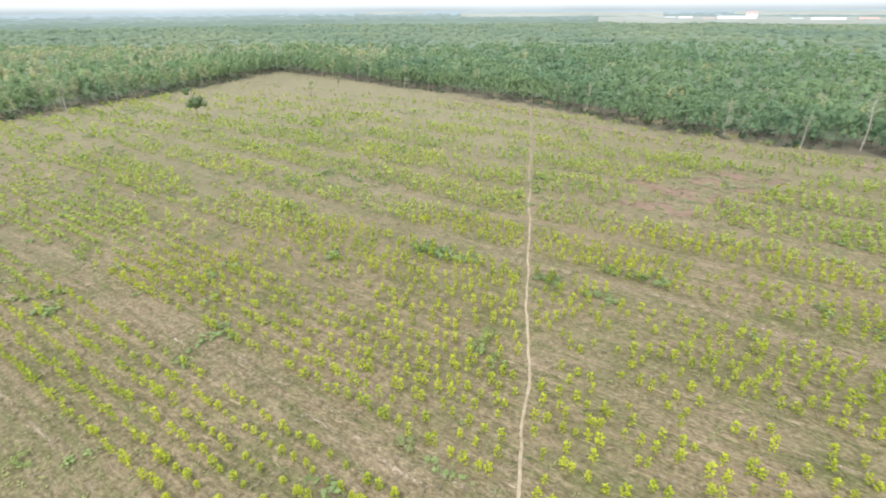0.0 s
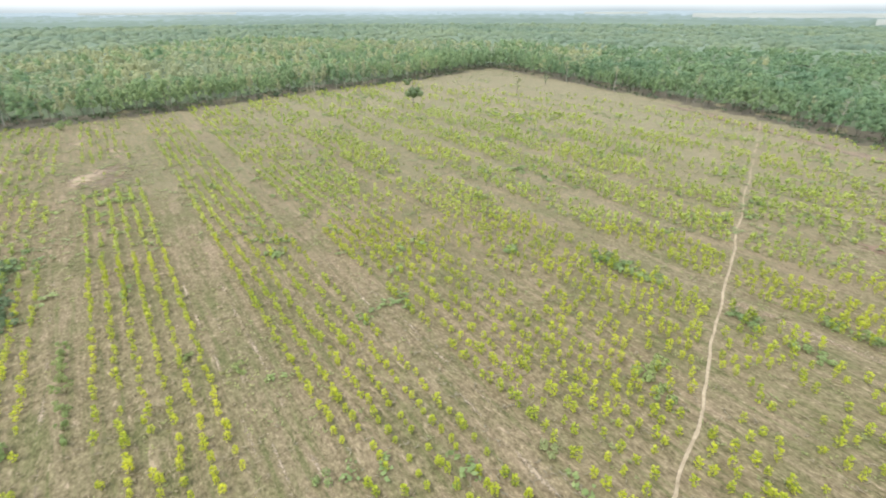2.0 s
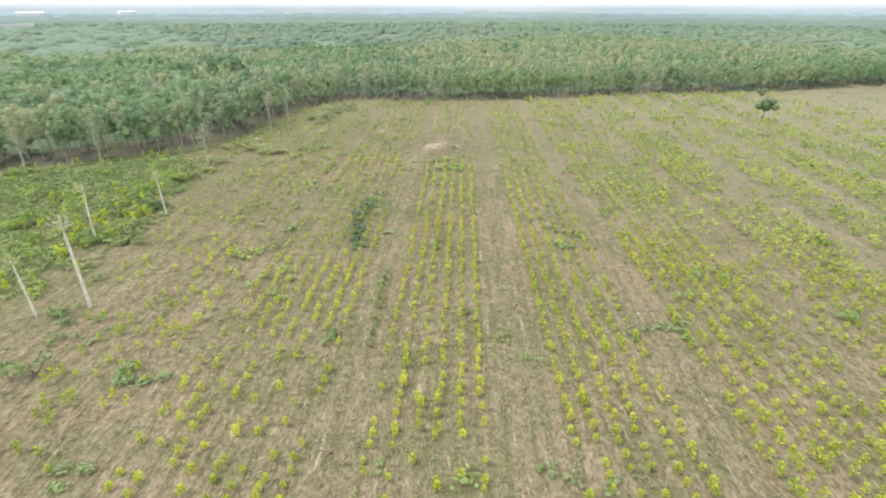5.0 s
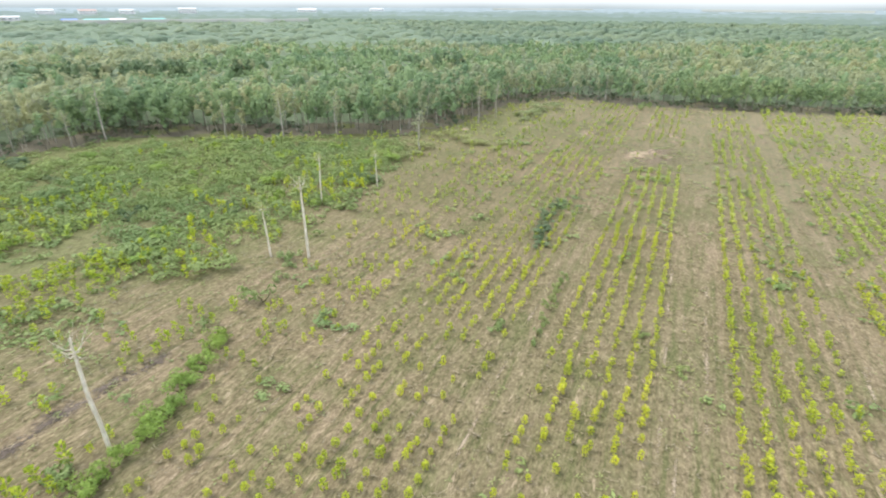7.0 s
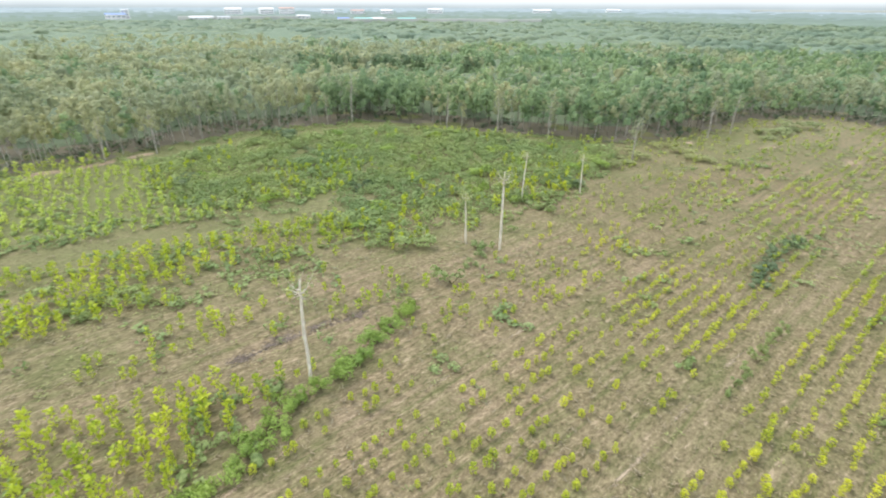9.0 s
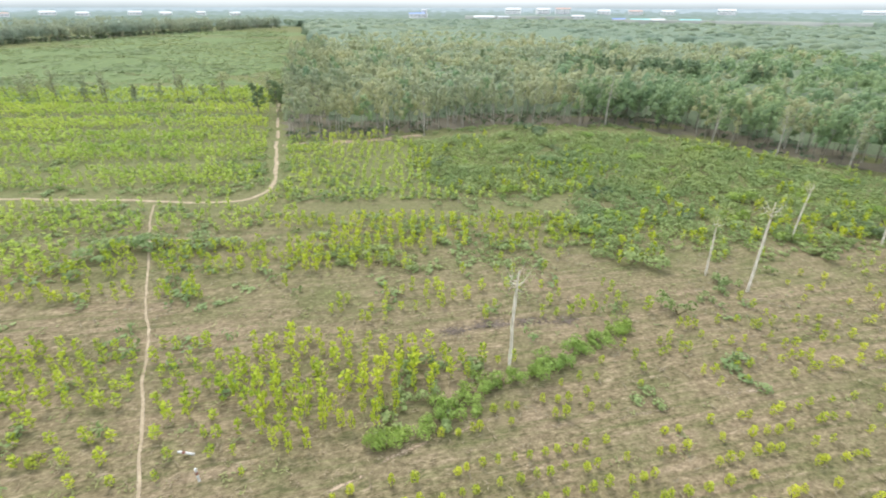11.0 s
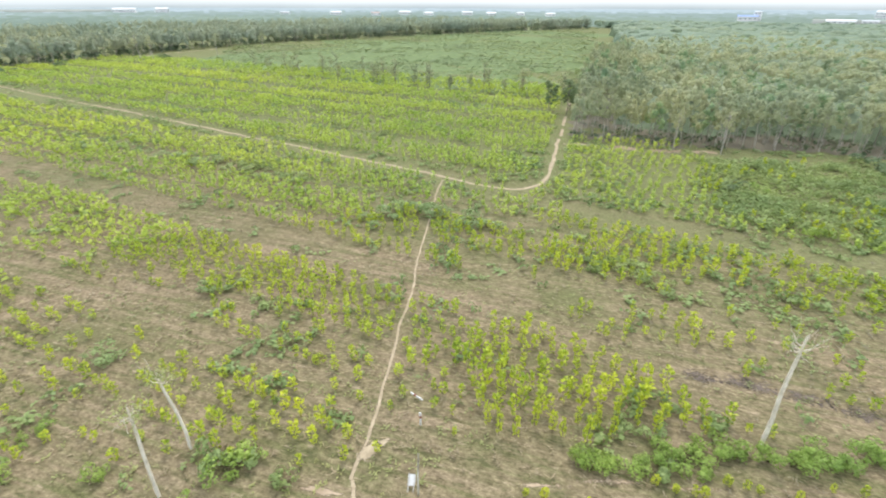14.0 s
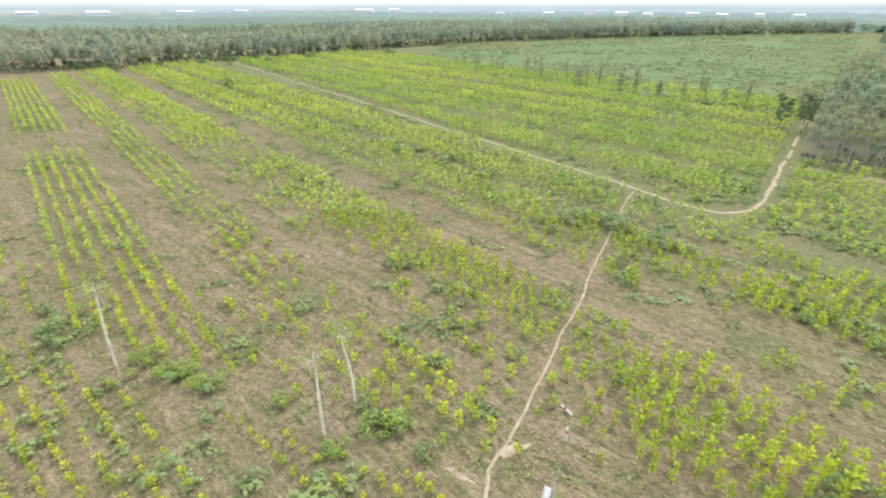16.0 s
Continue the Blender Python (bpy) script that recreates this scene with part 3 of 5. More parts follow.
FOREST_VARIANTS = [tree_shape(84, 0.063, 0.43, 0.22, 6, (0.105, 0.15)) for _ in range(7)]
FARTHEST_VARIANTS = [far_tree_shape(0, 0.14, 0.3, 0.35) for _ in range(8)]
OLIVE_VARIANTS = [tree_shape(78, 0.054, 0.48, 0.2, 5, (0.075, 0.12)) for _ in range(5)]
FAR_VARIANTS = [far_tree_shape(26, 0.078, 0.2, 0.55) for _ in range(10)]


def olive_share(xy):
    """Thin olive-green trees towards the south-west, dense green ones elsewhere."""
    return np.clip(0.25 + 0.5 * cloud(xy, 0.012, 4.0) + 0.75 * (xy[:, 1] < -85) + 0.2 * ((xy[:, 1] > 30) & (xy[:, 0] < -110)) - 0.6 * ((xy[:, 0] > -40) & (xy[:, 1] > 60)), 0.03, 0.95)


def plant_forest():
    near = jittered(-400, 300, -400, 460, 4.9)
    rim_rows = jittered(-260, 200, -330, 400, 3.9)
    deep = jittered(-400, 300, -400, 460, 5.9)
    near = np.concatenate([deep[away(deep, FOREST_EDGE) >= 60], near[(away(near, FOREST_EDGE) >= 20) & (away(near, FOREST_EDGE) < 60)], rim_rows[away(rim_rows, FOREST_EDGE) < 20]])
    near = near[wooded(near)]
    rim = away(near, FOREST_EDGE)
    order = np.argsort(rim + 0.02 * np.linalg.norm(near, axis=1))
    near, rim = near[order], rim[order]
    far_off = np.linalg.norm(near, axis=1)
    edge = (rim < 7) & (far_off < 330)
    # the nearest trees of the rim, one by one
    seen = np.nonzero(edge)[0]
    seen = seen[np.argsort(np.linalg.norm(near[seen], axis=1))][:280]
    olive = rng.uniform(size=len(near)) < olive_share(near)
    kinds = np.where(olive, 1, np.where((near[:, 0] > -60) & (near[:, 1] > 60), 2, 0))
    leafage, barks = (CANOPY, OLIVE, DEEP_CANOPY), (BARK, RIM_BARK, BARK)
    tall = np.where(olive, rng.normal(10.8, 1.7, len(near)), rng.normal(10.6, 1.9, len(near))) * np.where(near[:, 1] > 60, np.where(near[:, 0] > -60, 0.74, 0.86), 1.0)
    made = {}
    for i in seen:
        key = (int(kinds[i]), int(rng.integers(5)))
        m = Matrix.Translation(grounded(near[i])[0]) @ Matrix.Rotation(rng.uniform(0, 6.28), 4, "Z")
        if key not in made:
            (tv, tf), (cv, cf) = (OLIVE_VARIANTS if key[0] == 1 else FOREST_VARIANTS)[key[1]]
            top = new("forest_tree")
            piece("trunk", quads("trunk", tv * 12, tf, barks[key[0]], True), top)
            piece("crown", quads("crown", cv * 12, cf, leafage[key[0]], True), top)
            tagged(top, "slender pale-stemmed tree with a thin olive crown at the wood's edge" if key[0] == 1 else "plantation tree with grey trunk and green crown at the wood's edge", "tree", "trees along the wood's edge")
            made[key] = top
            top.matrix_basis = m @ Matrix.Scale(tall[i] / 12, 4)
        else:
            copy_thing(made[key], m).scale = (tall[i] / 12,) * 3
    rest = np.ones(len(near), bool)
    rest[seen] = False
    close = rest & (rim < 26)
    for name, mask, variants, mat, bark, label in (("forest_trees", close & (kinds == 0), FOREST_VARIANTS, CANOPY, BARK, "dense wood of green plantation trees"), ("forest_trees", close & (kinds == 2), FOREST_VARIANTS, DEEP_CANOPY, BARK, "dense wood of deep-green plantation trees"), ("olive_forest_trees", close & olive, OLIVE_VARIANTS, OLIVE, RIM_BARK, "wood of slender trees with thin olive crowns")):
        i = np.nonzero(mask)[0]
        spots = grounded(near[i])
        tagged(new(name, quads(name, *scattered([c for _, c in variants], spots, tall[i]), mat, True)), label, "wood", kind="stuff")
        outer = i[rim[i] < 16]
        tagged(new("forest_trunks", quads("forest_trunks", *scattered([t for t, _ in variants], grounded(near[outer]), tall[outer]), bark, True)), "upright trunks inside the shady wood", "wood", kind="stuff")
    i = np.nonzero(rest & (rim >= 26))[0]
    for name, k, mat in (("forest_canopy", i[kinds[i] == 0], CANOPY), ("forest_canopy", i[kinds[i] == 2], DEEP_CANOPY), ("olive_forest_canopy", i[olive[i]], OLIVE)):
        tagged(new(name, quads(name, *scattered(FAR_VARIANTS, grounded(near[k]), tall[k] * rng.uniform(0.95, 1.5, len(k)) * np.where(kinds[k] == 2, 1.35, 1.0), tall[k]), mat, True)), "unbroken canopy of the wood behind its edge", "wood", kind="stuff")
    # further off, wider crowns
    r = np.sqrt(rng.uniform(390**2, 1050**2, 17000))
    a = rng.uniform(radians(-205), radians(75), 17000)
    p = np.column_stack([r * np.sin(a), r * np.cos(a)])
    p = p[wooded(p) & (away(p, FOREST_EDGE) > 24) & ~((p[:, 0] > -400) & (p[:, 0] < 300) & (p[:, 1] > -400) & (p[:, 1] < 460))]
    olive = rng.uniform(size=len(p)) < olive_share(p)
    tall = rng.normal(11, 1.5, len(p)) * np.where(p[:, 1] > 60, 0.82, 1.0)
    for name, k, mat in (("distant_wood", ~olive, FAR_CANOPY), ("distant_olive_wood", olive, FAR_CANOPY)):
        tagged(new(name, quads(name, *scattered(FARTHEST_VARIANTS, grounded(p[k]), tall[k] * rng.uniform(1.5, 2.6, k.sum()), tall[k]), mat, True)), "distant wooded plain with haze put into its leaf colour", "wood", kind="stuff")


def forest_floor():
    g = np.arange(-260, 200, 4.0)
    gx, gy = np.meshgrid(g, np.arange(-330, 400, 4.0))
    c = np.column_stack([gx.ravel(), gy.ravel()])
    c = c[wooded(c) & (away(c, FOREST_EDGE) < 60)]
    v = np.concatenate([c + d for d in ((-2, -2), (2, -2), (2, 2), (-2, 2))])
    n = len(c)
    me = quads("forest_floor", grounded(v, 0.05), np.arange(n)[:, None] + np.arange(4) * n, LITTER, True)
    tagged(new("forest_floor", me), "leaf litter under the wood, toned down for its shade", "ground", kind="structure")


def canopy_gap_sheet():
    """Leafy sheet added below the crowns, its green set to their shaded gaps."""
    radii = np.concatenate([np.arange(100, 440, 4.5), np.geomspace(440, 1060, 60)])
    turn = np.radians(np.arange(-206, 76, 0.9))
    r, a = np.meshgrid(radii, turn, indexing="ij")
    p = np.column_stack([(r * np.sin(a)).ravel(), (r * np.cos(a)).ravel()])
    rim = away(p, FOREST_EDGE)
    ok = wooded(p) & (rim > 15)
    inner = np.clip((rim - 21) / 6, 0, 1)
    z = (np.where(p[:, 1] > 60, 3.6, 6.0) * np.interp(np.linalg.norm(p, axis=1), (280, 480), (1.1, 1.6)) + 1.2 * cloud(p, 0.16, 21.0) + rng.uniform(-0.6, 0.6, len(p))) * inner
    n = len(turn)
    k, j = np.arange(len(radii) - 1)[:, None] * n, np.arange(n - 1)[None]
    f = np.stack([k + j, k + n + j, k + n + j + 1, k + j + 1], -1).reshape(-1, 4)
    f = f[ok[f].all(1)]
    z = z + 0.14
    z[np.bincount(f.ravel(), minlength=len(p)) < 4] = 0.1
    used, f = np.unique(f, return_inverse=True)
    me = quads("canopy_gap_sheet", np.column_stack([p, z])[used], f.reshape(-1, 4), UNDER)
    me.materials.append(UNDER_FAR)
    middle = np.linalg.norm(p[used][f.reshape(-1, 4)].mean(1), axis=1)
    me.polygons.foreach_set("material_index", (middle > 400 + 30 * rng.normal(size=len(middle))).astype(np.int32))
    tagged(new("canopy_gap_sheet", me), "green sheet added below the crowns, toned as their shaded gaps", "wood", kind="stuff")


# greens darker than the crowns: the shade in the gaps is painted in
UNDER_FAR = earth_material("distant_gap_shade_green", (0.15, 0.20, 0.135), (0.215, 0.275, 0.19), 0.14, False)
UNDER = earth_material("gap_shade_green", (0.115, 0.15, 0.092), (0.205, 0.25, 0.155), 0.35, False)
# undergrowth leaves darkened to paint in the shade between trunks
SHADE_LEAF = leaf_material("shade_painted_leaves", (0.07, 0.105, 0.06), (0.115, 0.16, 0.09), (0.17, 0.22, 0.12), 0.2, 0.25)
# litter brown, with shade under the crowns worked into its tone
LITTER = plain_material("shade_toned_litter", (0.165, 0.145, 0.10), 0.95, 0.6)
forest_floor()
canopy_gap_sheet()
p = jittered(-240, 190, -330, 380, 3.4)
p = p[wooded(p) & (away(p, FOREST_EDGE) < 20)]
p = p[rng.uniform(size=len(p)) < np.clip(0.55 + 0.8 * cloud(p, 0.05, 19.0), 0.1, 0.95)]
tagged(new("forest_undergrowth", quads("forest_undergrowth", *scattered([bush_shape(14, 0.4) for _ in range(6)], grounded(p), rng.uniform(1.2, 2.6, len(p)), rng.uniform(0.7, 2.6, len(p))), SHADE_LEAF)), "undergrowth between the trunks, its leaves darkened as shade", "shrubs", kind="stuff")
plant_forest()


# ---- saplings of the plantation ----
ALONG, ACROSS = np.array((-0.83, 0.558)), np.array((0.558, 0.83))
ALONG_S, ACROSS_S = np.array((-0.73, 0.683)), np.array((0.683, 0.73))


def row_grid(along, across, a0, a1, b0, b1, row_gap, gap):
    a, b = np.meshgrid(np.arange(a0, a1, gap), np.arange(b0, b1, row_gap))
    a = a + rng.normal(size=a.shape) * 0.28
    b = b + rng.normal(size=b.shape) * 0.13
    return a.ravel()[:, None] * along + b.ravel()[:, None] * across


def band_chance(b, bands):
    chance, high = np.zeros(len(b)), np.full(len(b), 1.5)
    for b0, b1, c, h in bands:
        k = (b >= b0) & (b < b1)
        chance[k], high[k] = c, h
    return chance, high


def south_of(xy):
    bx, by = np.array(BOUNDARY[::-1], float).T
    return xy[:, 1] < np.interp(xy[:, 0], bx, by)


def plantation():
    n = row_grid(ALONG, ACROSS, -110, 300, -76, 176, 2.0, 1.35)
    n = n[within(n, OPEN_LAND) & ~south_of(n) & (np.linalg.norm(n, axis=1) > 6) & (n[:, 0] < 125) & (n[:, 1] > -60)]
    c, h = band_chance(n @ ACROSS, NORTH_BANDS)
    c = c * np.clip(0.95 + 0.5 * cloud(n, 0.05, 1.0), 0.15, 1.1) * np.clip(1.55 - (n @ ALONG) / 155, 0.4, 1) * np.clip(1.75 - (n @ ACROSS) / 155, 0.65, 1)
    c[n[:, 1] > 235] *= 0.25
    s = row_grid(ALONG_S, ACROSS_S, -430, 130, -245, 20, 2.2, 1.75)
    s = s[within(s, OPEN_LAND) & south_of(s) & ~within(s, SCRUB) & (s[:, 0] < 250) & (s[:, 1] > -420)]
    cs, hs = band_chance(s @ ACROSS_S, SOUTH_BANDS)
    near_line = away(s, BOUNDARY) < 14
    cs[near_line & (cs == 0)] = 0.3
    w = ((s[:, 0] < -44) & (s[:, 1] > -112)) | ((s[:, 0] < -28) & (s @ ACROSS_S > -61))
    cs[w], hs[w] = (v[w] for v in band_chance(s @ ACROSS_S, WEST_BANDS))
    tall = within(s, TALL_BLOCK)
    cs[tall], hs[tall] = 1.0, 2.9
    beyond = (s @ ACROSS_S < -98) & (away(s, LONG_PATH) > 120)
    cs = cs * np.clip(1.0 + 0.45 * cloud(s, 0.045, 2.0), 0.4, 1.2) * np.where(beyond, 0.7, 1)
    p, c, h = np.concatenate([n, s]), np.concatenate([c, cs]), np.concatenate([h, hs])
    for block in BARE_BLOCKS:
        c[within(p, block)] *= 0.08
    for line, gap in ((NORTH_PATH, 0.9), (SOUTH_PATH, 0.9), (LONG_PATH, 2.8), (SIDE_TRACK, 1.2), (BOUNDARY, 2.0)):
        c[away(p, line) < gap] = 0
    # an open verge on the near side of the long path
    reach = np.linalg.norm(p, axis=1)
    c[(away(p, LONG_PATH) < np.clip(reach * 0.05, 2.8, 15)) & (away(p, [(x + 20, y + 20) for x, y in LONG_PATH]) < 27) & (reach > 150) & (p[:, 0] > -20)] = 0
    keep = rng.uniform(size=len(p)) < c
    p, h = p[keep], h[keep] * np.where(south_of(p[keep]), 1.0, np.where(np.linalg.norm(p[keep], axis=1) > 75, 0.97, 1.0)) * rng.uniform(0.68, 1.18, keep.sum()) * np.clip(1 + 0.25 * cloud(p[keep], 0.09, 3.0), 0.7, 1.3)
    order = np.argsort(np.linalg.norm(p - (-12, 0), axis=1) + 1000 * (p[:, 0] > 30) + 1000 * (np.linalg.norm(p, axis=1) < 24))
    p, h = p[order], h[order]
    shapes = [sapling_shape(84, 0.74) for _ in range(6)]
    made = []
    meshes = [(quads("stem", *stem, STEM), quads("foliage", *leaf, YOUNG)) for stem, leaf in shapes]
    for stem, leaf in meshes:
        top = new("sapling")
        piece("stem", stem, top)
        piece("foliage", leaf, top)
        tagged(top, "young plantation tree with bright yellow-green leaves in dry grass", "sapling", "saplings of the plantation")
        made.append(top)
    for stem, leaf in meshes:
        top = new("sapling")
        piece("stem", stem, top)
        lush = leaf.copy()
        lush.materials[0] = LUSH
        piece("foliage", lush, top)
        made.append(tagged(top, "tall young plantation tree with lush yellow-green leaves", "sapling", "saplings of the plantation"))
    spots = grounded(p)
    south = south_of(p)
    started = set()
    for i in range(290):
        m = Matrix.Translation(spots[i]) @ Matrix.Rotation(rng.uniform(0, 6.28), 4, "Z")
        girth = ((0.6 + 0.31 * h[i]) if south[i] else (0.75 + 0.40 * h[i])) * rng.uniform(0.75, 1.15)
        k = i % 6 + 6 * int(south[i])
        ob = copy_thing(made[k], m) if k in started else made[k]
        started.add(k)
        ob.matrix_basis = m
        ob.scale = (girth, girth, h[i])
    far = np.linalg.norm(p, axis=1)
    rest = np.arange(len(p)) >= 290
    for name, k, variants in (("plantation_saplings", rest & (far < 85), [merged(sapling_shape(40, 0.98)) for _ in range(6)]), ("plantation_rows", rest & (far >= 85) & (far < 170), [sapling_shape(16, 1.6)[1] for _ in range(6)]),
                              ("distant_plantation_rows", rest & (far >= 170), [sapling_shape(7, 2.5)[1] for _ in range(6)])):
        girth = (0.75 + np.where(south[k], 0.45, np.where(far[k] > 95, 0.48, 0.38)) * h[k]) * rng.uniform(0.8, 1.2, k.sum())
        for half, leaf in ((~south[k], YOUNG if name == "plantation_saplings" else FIELD_LEAF), (south[k], LUSH if name == "plantation_saplings" else FIELD_LUSH)):
            tagged(new(name, quads(name, *scattered(variants, spots[k][half], girth[half], h[k][half]), leaf)), "rows of yellow-green saplings on the plantation", "saplings", kind="stuff")


plantation()


# ---- scrub, weeds and dry grass ----
def sown(chance, count, box, seed):
    """Random spots in a box, kept by a chance."""
    p = np.column_stack([rng.uniform(box[0], box[1], count), rng.uniform(box[2], box[3], count)])
    p = p[within(p, OPEN_LAND)]
    return p[rng.uniform(size=len(p)) < chance(p)]


def clear_of_paths(p, gap=0.7):
    return (away(p, NORTH_PATH) > gap) & (away(p, SOUTH_PATH) > gap) & (away(p, LONG_PATH) > gap + 0.3)


def tuft_shape(blades, spread, high, steep=(0.5, 1.2), slim=0.5):
    a = rng.uniform(0, 2 * np.pi, blades)
    r = rng.uniform(0, spread, blades)
    c = np.column_stack([r * np.cos(a), r * np.sin(a), np.full(blades, high * 0.45)])
    return kites(c, np.column_stack([np.cos(a) * 0.8, np.sin(a) * 0.8, rng.uniform(*steep, blades)]), high * rng.uniform(0.8, 1.3, blades), high * slim, 0.2,
                 np.column_stack([-np.cos(a) * 0.3, -np.sin(a) * 0.3, np.full(blades, 1.2)]))


def sow():
    tufts = [tuft_shape(4, 0.35, 0.4, (0.0, 0.5), 0.2) for _ in range(8)]
    p = sown(lambda q: np.clip(0.55 + 0.7 * cloud(q, 0.09, 6.0), 0.05, 1) * (np.linalg.norm(q, axis=1) > 20), 28000, (-125, 75, -110, 125), 1)
    p = p[clear_of_paths(p, 0.55)]
    tagged(new("dry_grass", quads("dry_grass", *scattered(tufts, grounded(p), rng.uniform(0.7, 1.5, len(p))), STRAW)), "tufts of dry straw-coloured grass", "grass", kind="stuff")
    weeds = [tuft_shape(6, 0.42, 0.23, (0.1, 0.8), 0.38) for _ in range(8)]
    broad = [tuft_shape(5, 0.34, 0.24, (0.1, 0.7)) for _ in range(8)]

    def green(q):
        south = south_of(q)
        return np.clip(np.where(south, 0.62, 0.45) + 0.7 * cloud(q, 0.055, 8.0), 0.02, 1) * (np.linalg.norm(q, axis=1) > 20)

    p = sown(green, 46000, (-150, 150, -230, 200), 2)
    p = p[clear_of_paths(p, 0.55)]
    tagged(new("weeds", quads("weeds", *scattered(weeds, grounded(p), rng.uniform(0.7, 2.2, len(p)), rng.uniform(0.6, 1.5, len(p))), WEED)), "low green weeds among the dry grass", "weeds", kind="stuff")
    # broader green patches on the far northern rows
    p = sown(lambda q: np.clip(0.25 + 0.6 * (band_chance(q @ ACROSS, NORTH_BANDS)[0] > 0.3) + 0.5 * cloud(q, 0.03, 17.0), 0.03, 1) * (np.linalg.norm(q, axis=1) > 85) * ~south_of(q), 11000, (-195, 110, 20, 320), 5)
    tagged(new("weeds", quads("weeds", *scattered(broad, grounded(p), rng.uniform(2.2, 4.5, len(p)), rng.uniform(1.0, 2.2, len(p))), FIELD_WEED)), "green weeds spreading along the far rows", "weeds", kind="stuff")
    # low shrubs: thick in the scrub by the wood, in strips between the southern rows, thin elsewhere
    small = [bush_shape(30, 0.34) for _ in range(8)]

    def shrubs(q):
        b = q @ ACROSS_S
        strip = np.zeros(len(q))
        for b0, b1 in ((-80, -74), (-91, -86), (-104, -98), (-123, -117), (-140, -135), (-158, -152), (-180, -171)):
            strip[(b > b0) & (b < b1)] = 0.75
        south = south_of(q)
        thin = np.clip(0.5 * cloud(q, 0.06, 11.0) - 0.12, 0.008, 0.5)
        strip[(b < -92) & (b > -138) & (q[:, 0] < -44)] = 0.9
        strip[(b < -64) & (b > -83) & (q[:, 0] < -34)] = 0.7
        strip[(b < -84) & (b > -91) & (q[:, 0] < -40)] = 0
        c = np.where(within(q, SCRUB), 0.85, np.where(south & (b < -34), np.maximum(strip * np.clip(0.75 + cloud(q, 0.03, 5.0), 0, 1), thin + 0.06), np.where(south, thin + 0.03, thin * 0.6)))
        for block in BARE_BLOCKS:
            c[within(q, block)] *= 0.06
        return c

    p = sown(shrubs, 42000, (-160, 180, -300, 200), 3)
    p = p[clear_of_paths(p, 1.5)]
    high = rng.uniform(0.5, 1.3, len(p)) + np.where(within(p, SCRUB), rng.uniform(0.4, 1.5, len(p)), 0)
    wide = rng.uniform(0.9, 2.0, len(p)) + np.where(within(p, SCRUB), rng.uniform(0.3, 1.4, len(p)), 0)
    thick = within(p, SCRUB)
    for k, shapes in ((thick, [bush_shape(64, 0.185) for _ in range(8)]), (~thick, small)):
        tagged(new("scrub", quads("scrub", *scattered(shapes, grounded(p[k]), wide[k], high[k]), SHRUB)), "low green scrub on the plantation's edge", "shrubs", kind="stuff")
    # young trees that stand among the scrub
    p = jittered(-150, -50, -105, 15, 2.3)
    p = p[within(p, SCRUB)]
    lip = away(p, SCRUB_LIP)
    k = rng.uniform(size=len(p)) < np.clip(0.45 + 0.9 * cloud(p, 0.06, 13.0), 0.02, 0.8) * np.clip(1.35 - lip / 20, 0.05, 1)
    p = p[k]
    h = rng.uniform(1.4, 2.5, len(p))
    tagged(new("scrub_saplings", quads("scrub_saplings", *scattered([sapling_shape(26, 1.45)[1] for _ in range(6)], grounded(p), 0.4 + h * 0.5, h), LUSH)), "yellow-green saplings standing in the scrub", "saplings", kind="stuff")
    # rough green land beyond the long path
    p = sown(lambda q: (q[:, 0] < 60 + 0 * q[:, 1]) * (q @ ACROSS_S < -205) * np.clip(0.6 + 0.6 * cloud(q, 0.02, 15.0), 0.1, 1), 9500, (-480, 60, -820, -180), 4)
    tagged(new("rough_pasture", quads("rough_pasture", *scattered([bush_shape(16, 0.36) for _ in range(6)], grounded(p), rng.uniform(3, 7, len(p)), rng.uniform(0.7, 1.5, len(p))), PASTURE)), "light green overgrown land beyond the long path", "shrubs", kind="stuff")


FIELD_WEED = leaf_material("field_weed_leaves", (0.21, 0.255, 0.115), (0.27, 0.32, 0.145), (0.33, 0.38, 0.18), 0.06, 0.35)
PASTURE = leaf_material("pasture_leaves", (0.23, 0.29, 0.12), (0.28, 0.345, 0.145), (0.335, 0.395, 0.17), 0.05, 0.35)
sow()

MEADOW = earth_material("light_green_meadow", (0.105, 0.15, 0.06), (0.205, 0.265, 0.11), 0.2, False)
for k, (x, y, w, d) in enumerate(((-60, -300, 90, 50), (-130, -400, 110, 70), (-30, -380, 80, 60), (-230, -560, 140, 80), (-100, -500, 110, 60), (-330, -690, 130, 60), (-150, -330, 60, 50), (20, -390, 60, 60), (-70, -430, 90, 60), (-190, -470, 100, 60))):
    soil_patch("meadow", (x, y), (w, d), 2.1, MEADOW, "light green rough meadow beyond the plantation", 0.06 + 0.02 * k, 0.3, 1.3)

# ---- single bushes ----
BUSHES = [bush_shape(180, 0.19) for _ in range(7)]


HEDGE_BUSHES = [bush_shape(380, 0.115) for _ in range(6)]


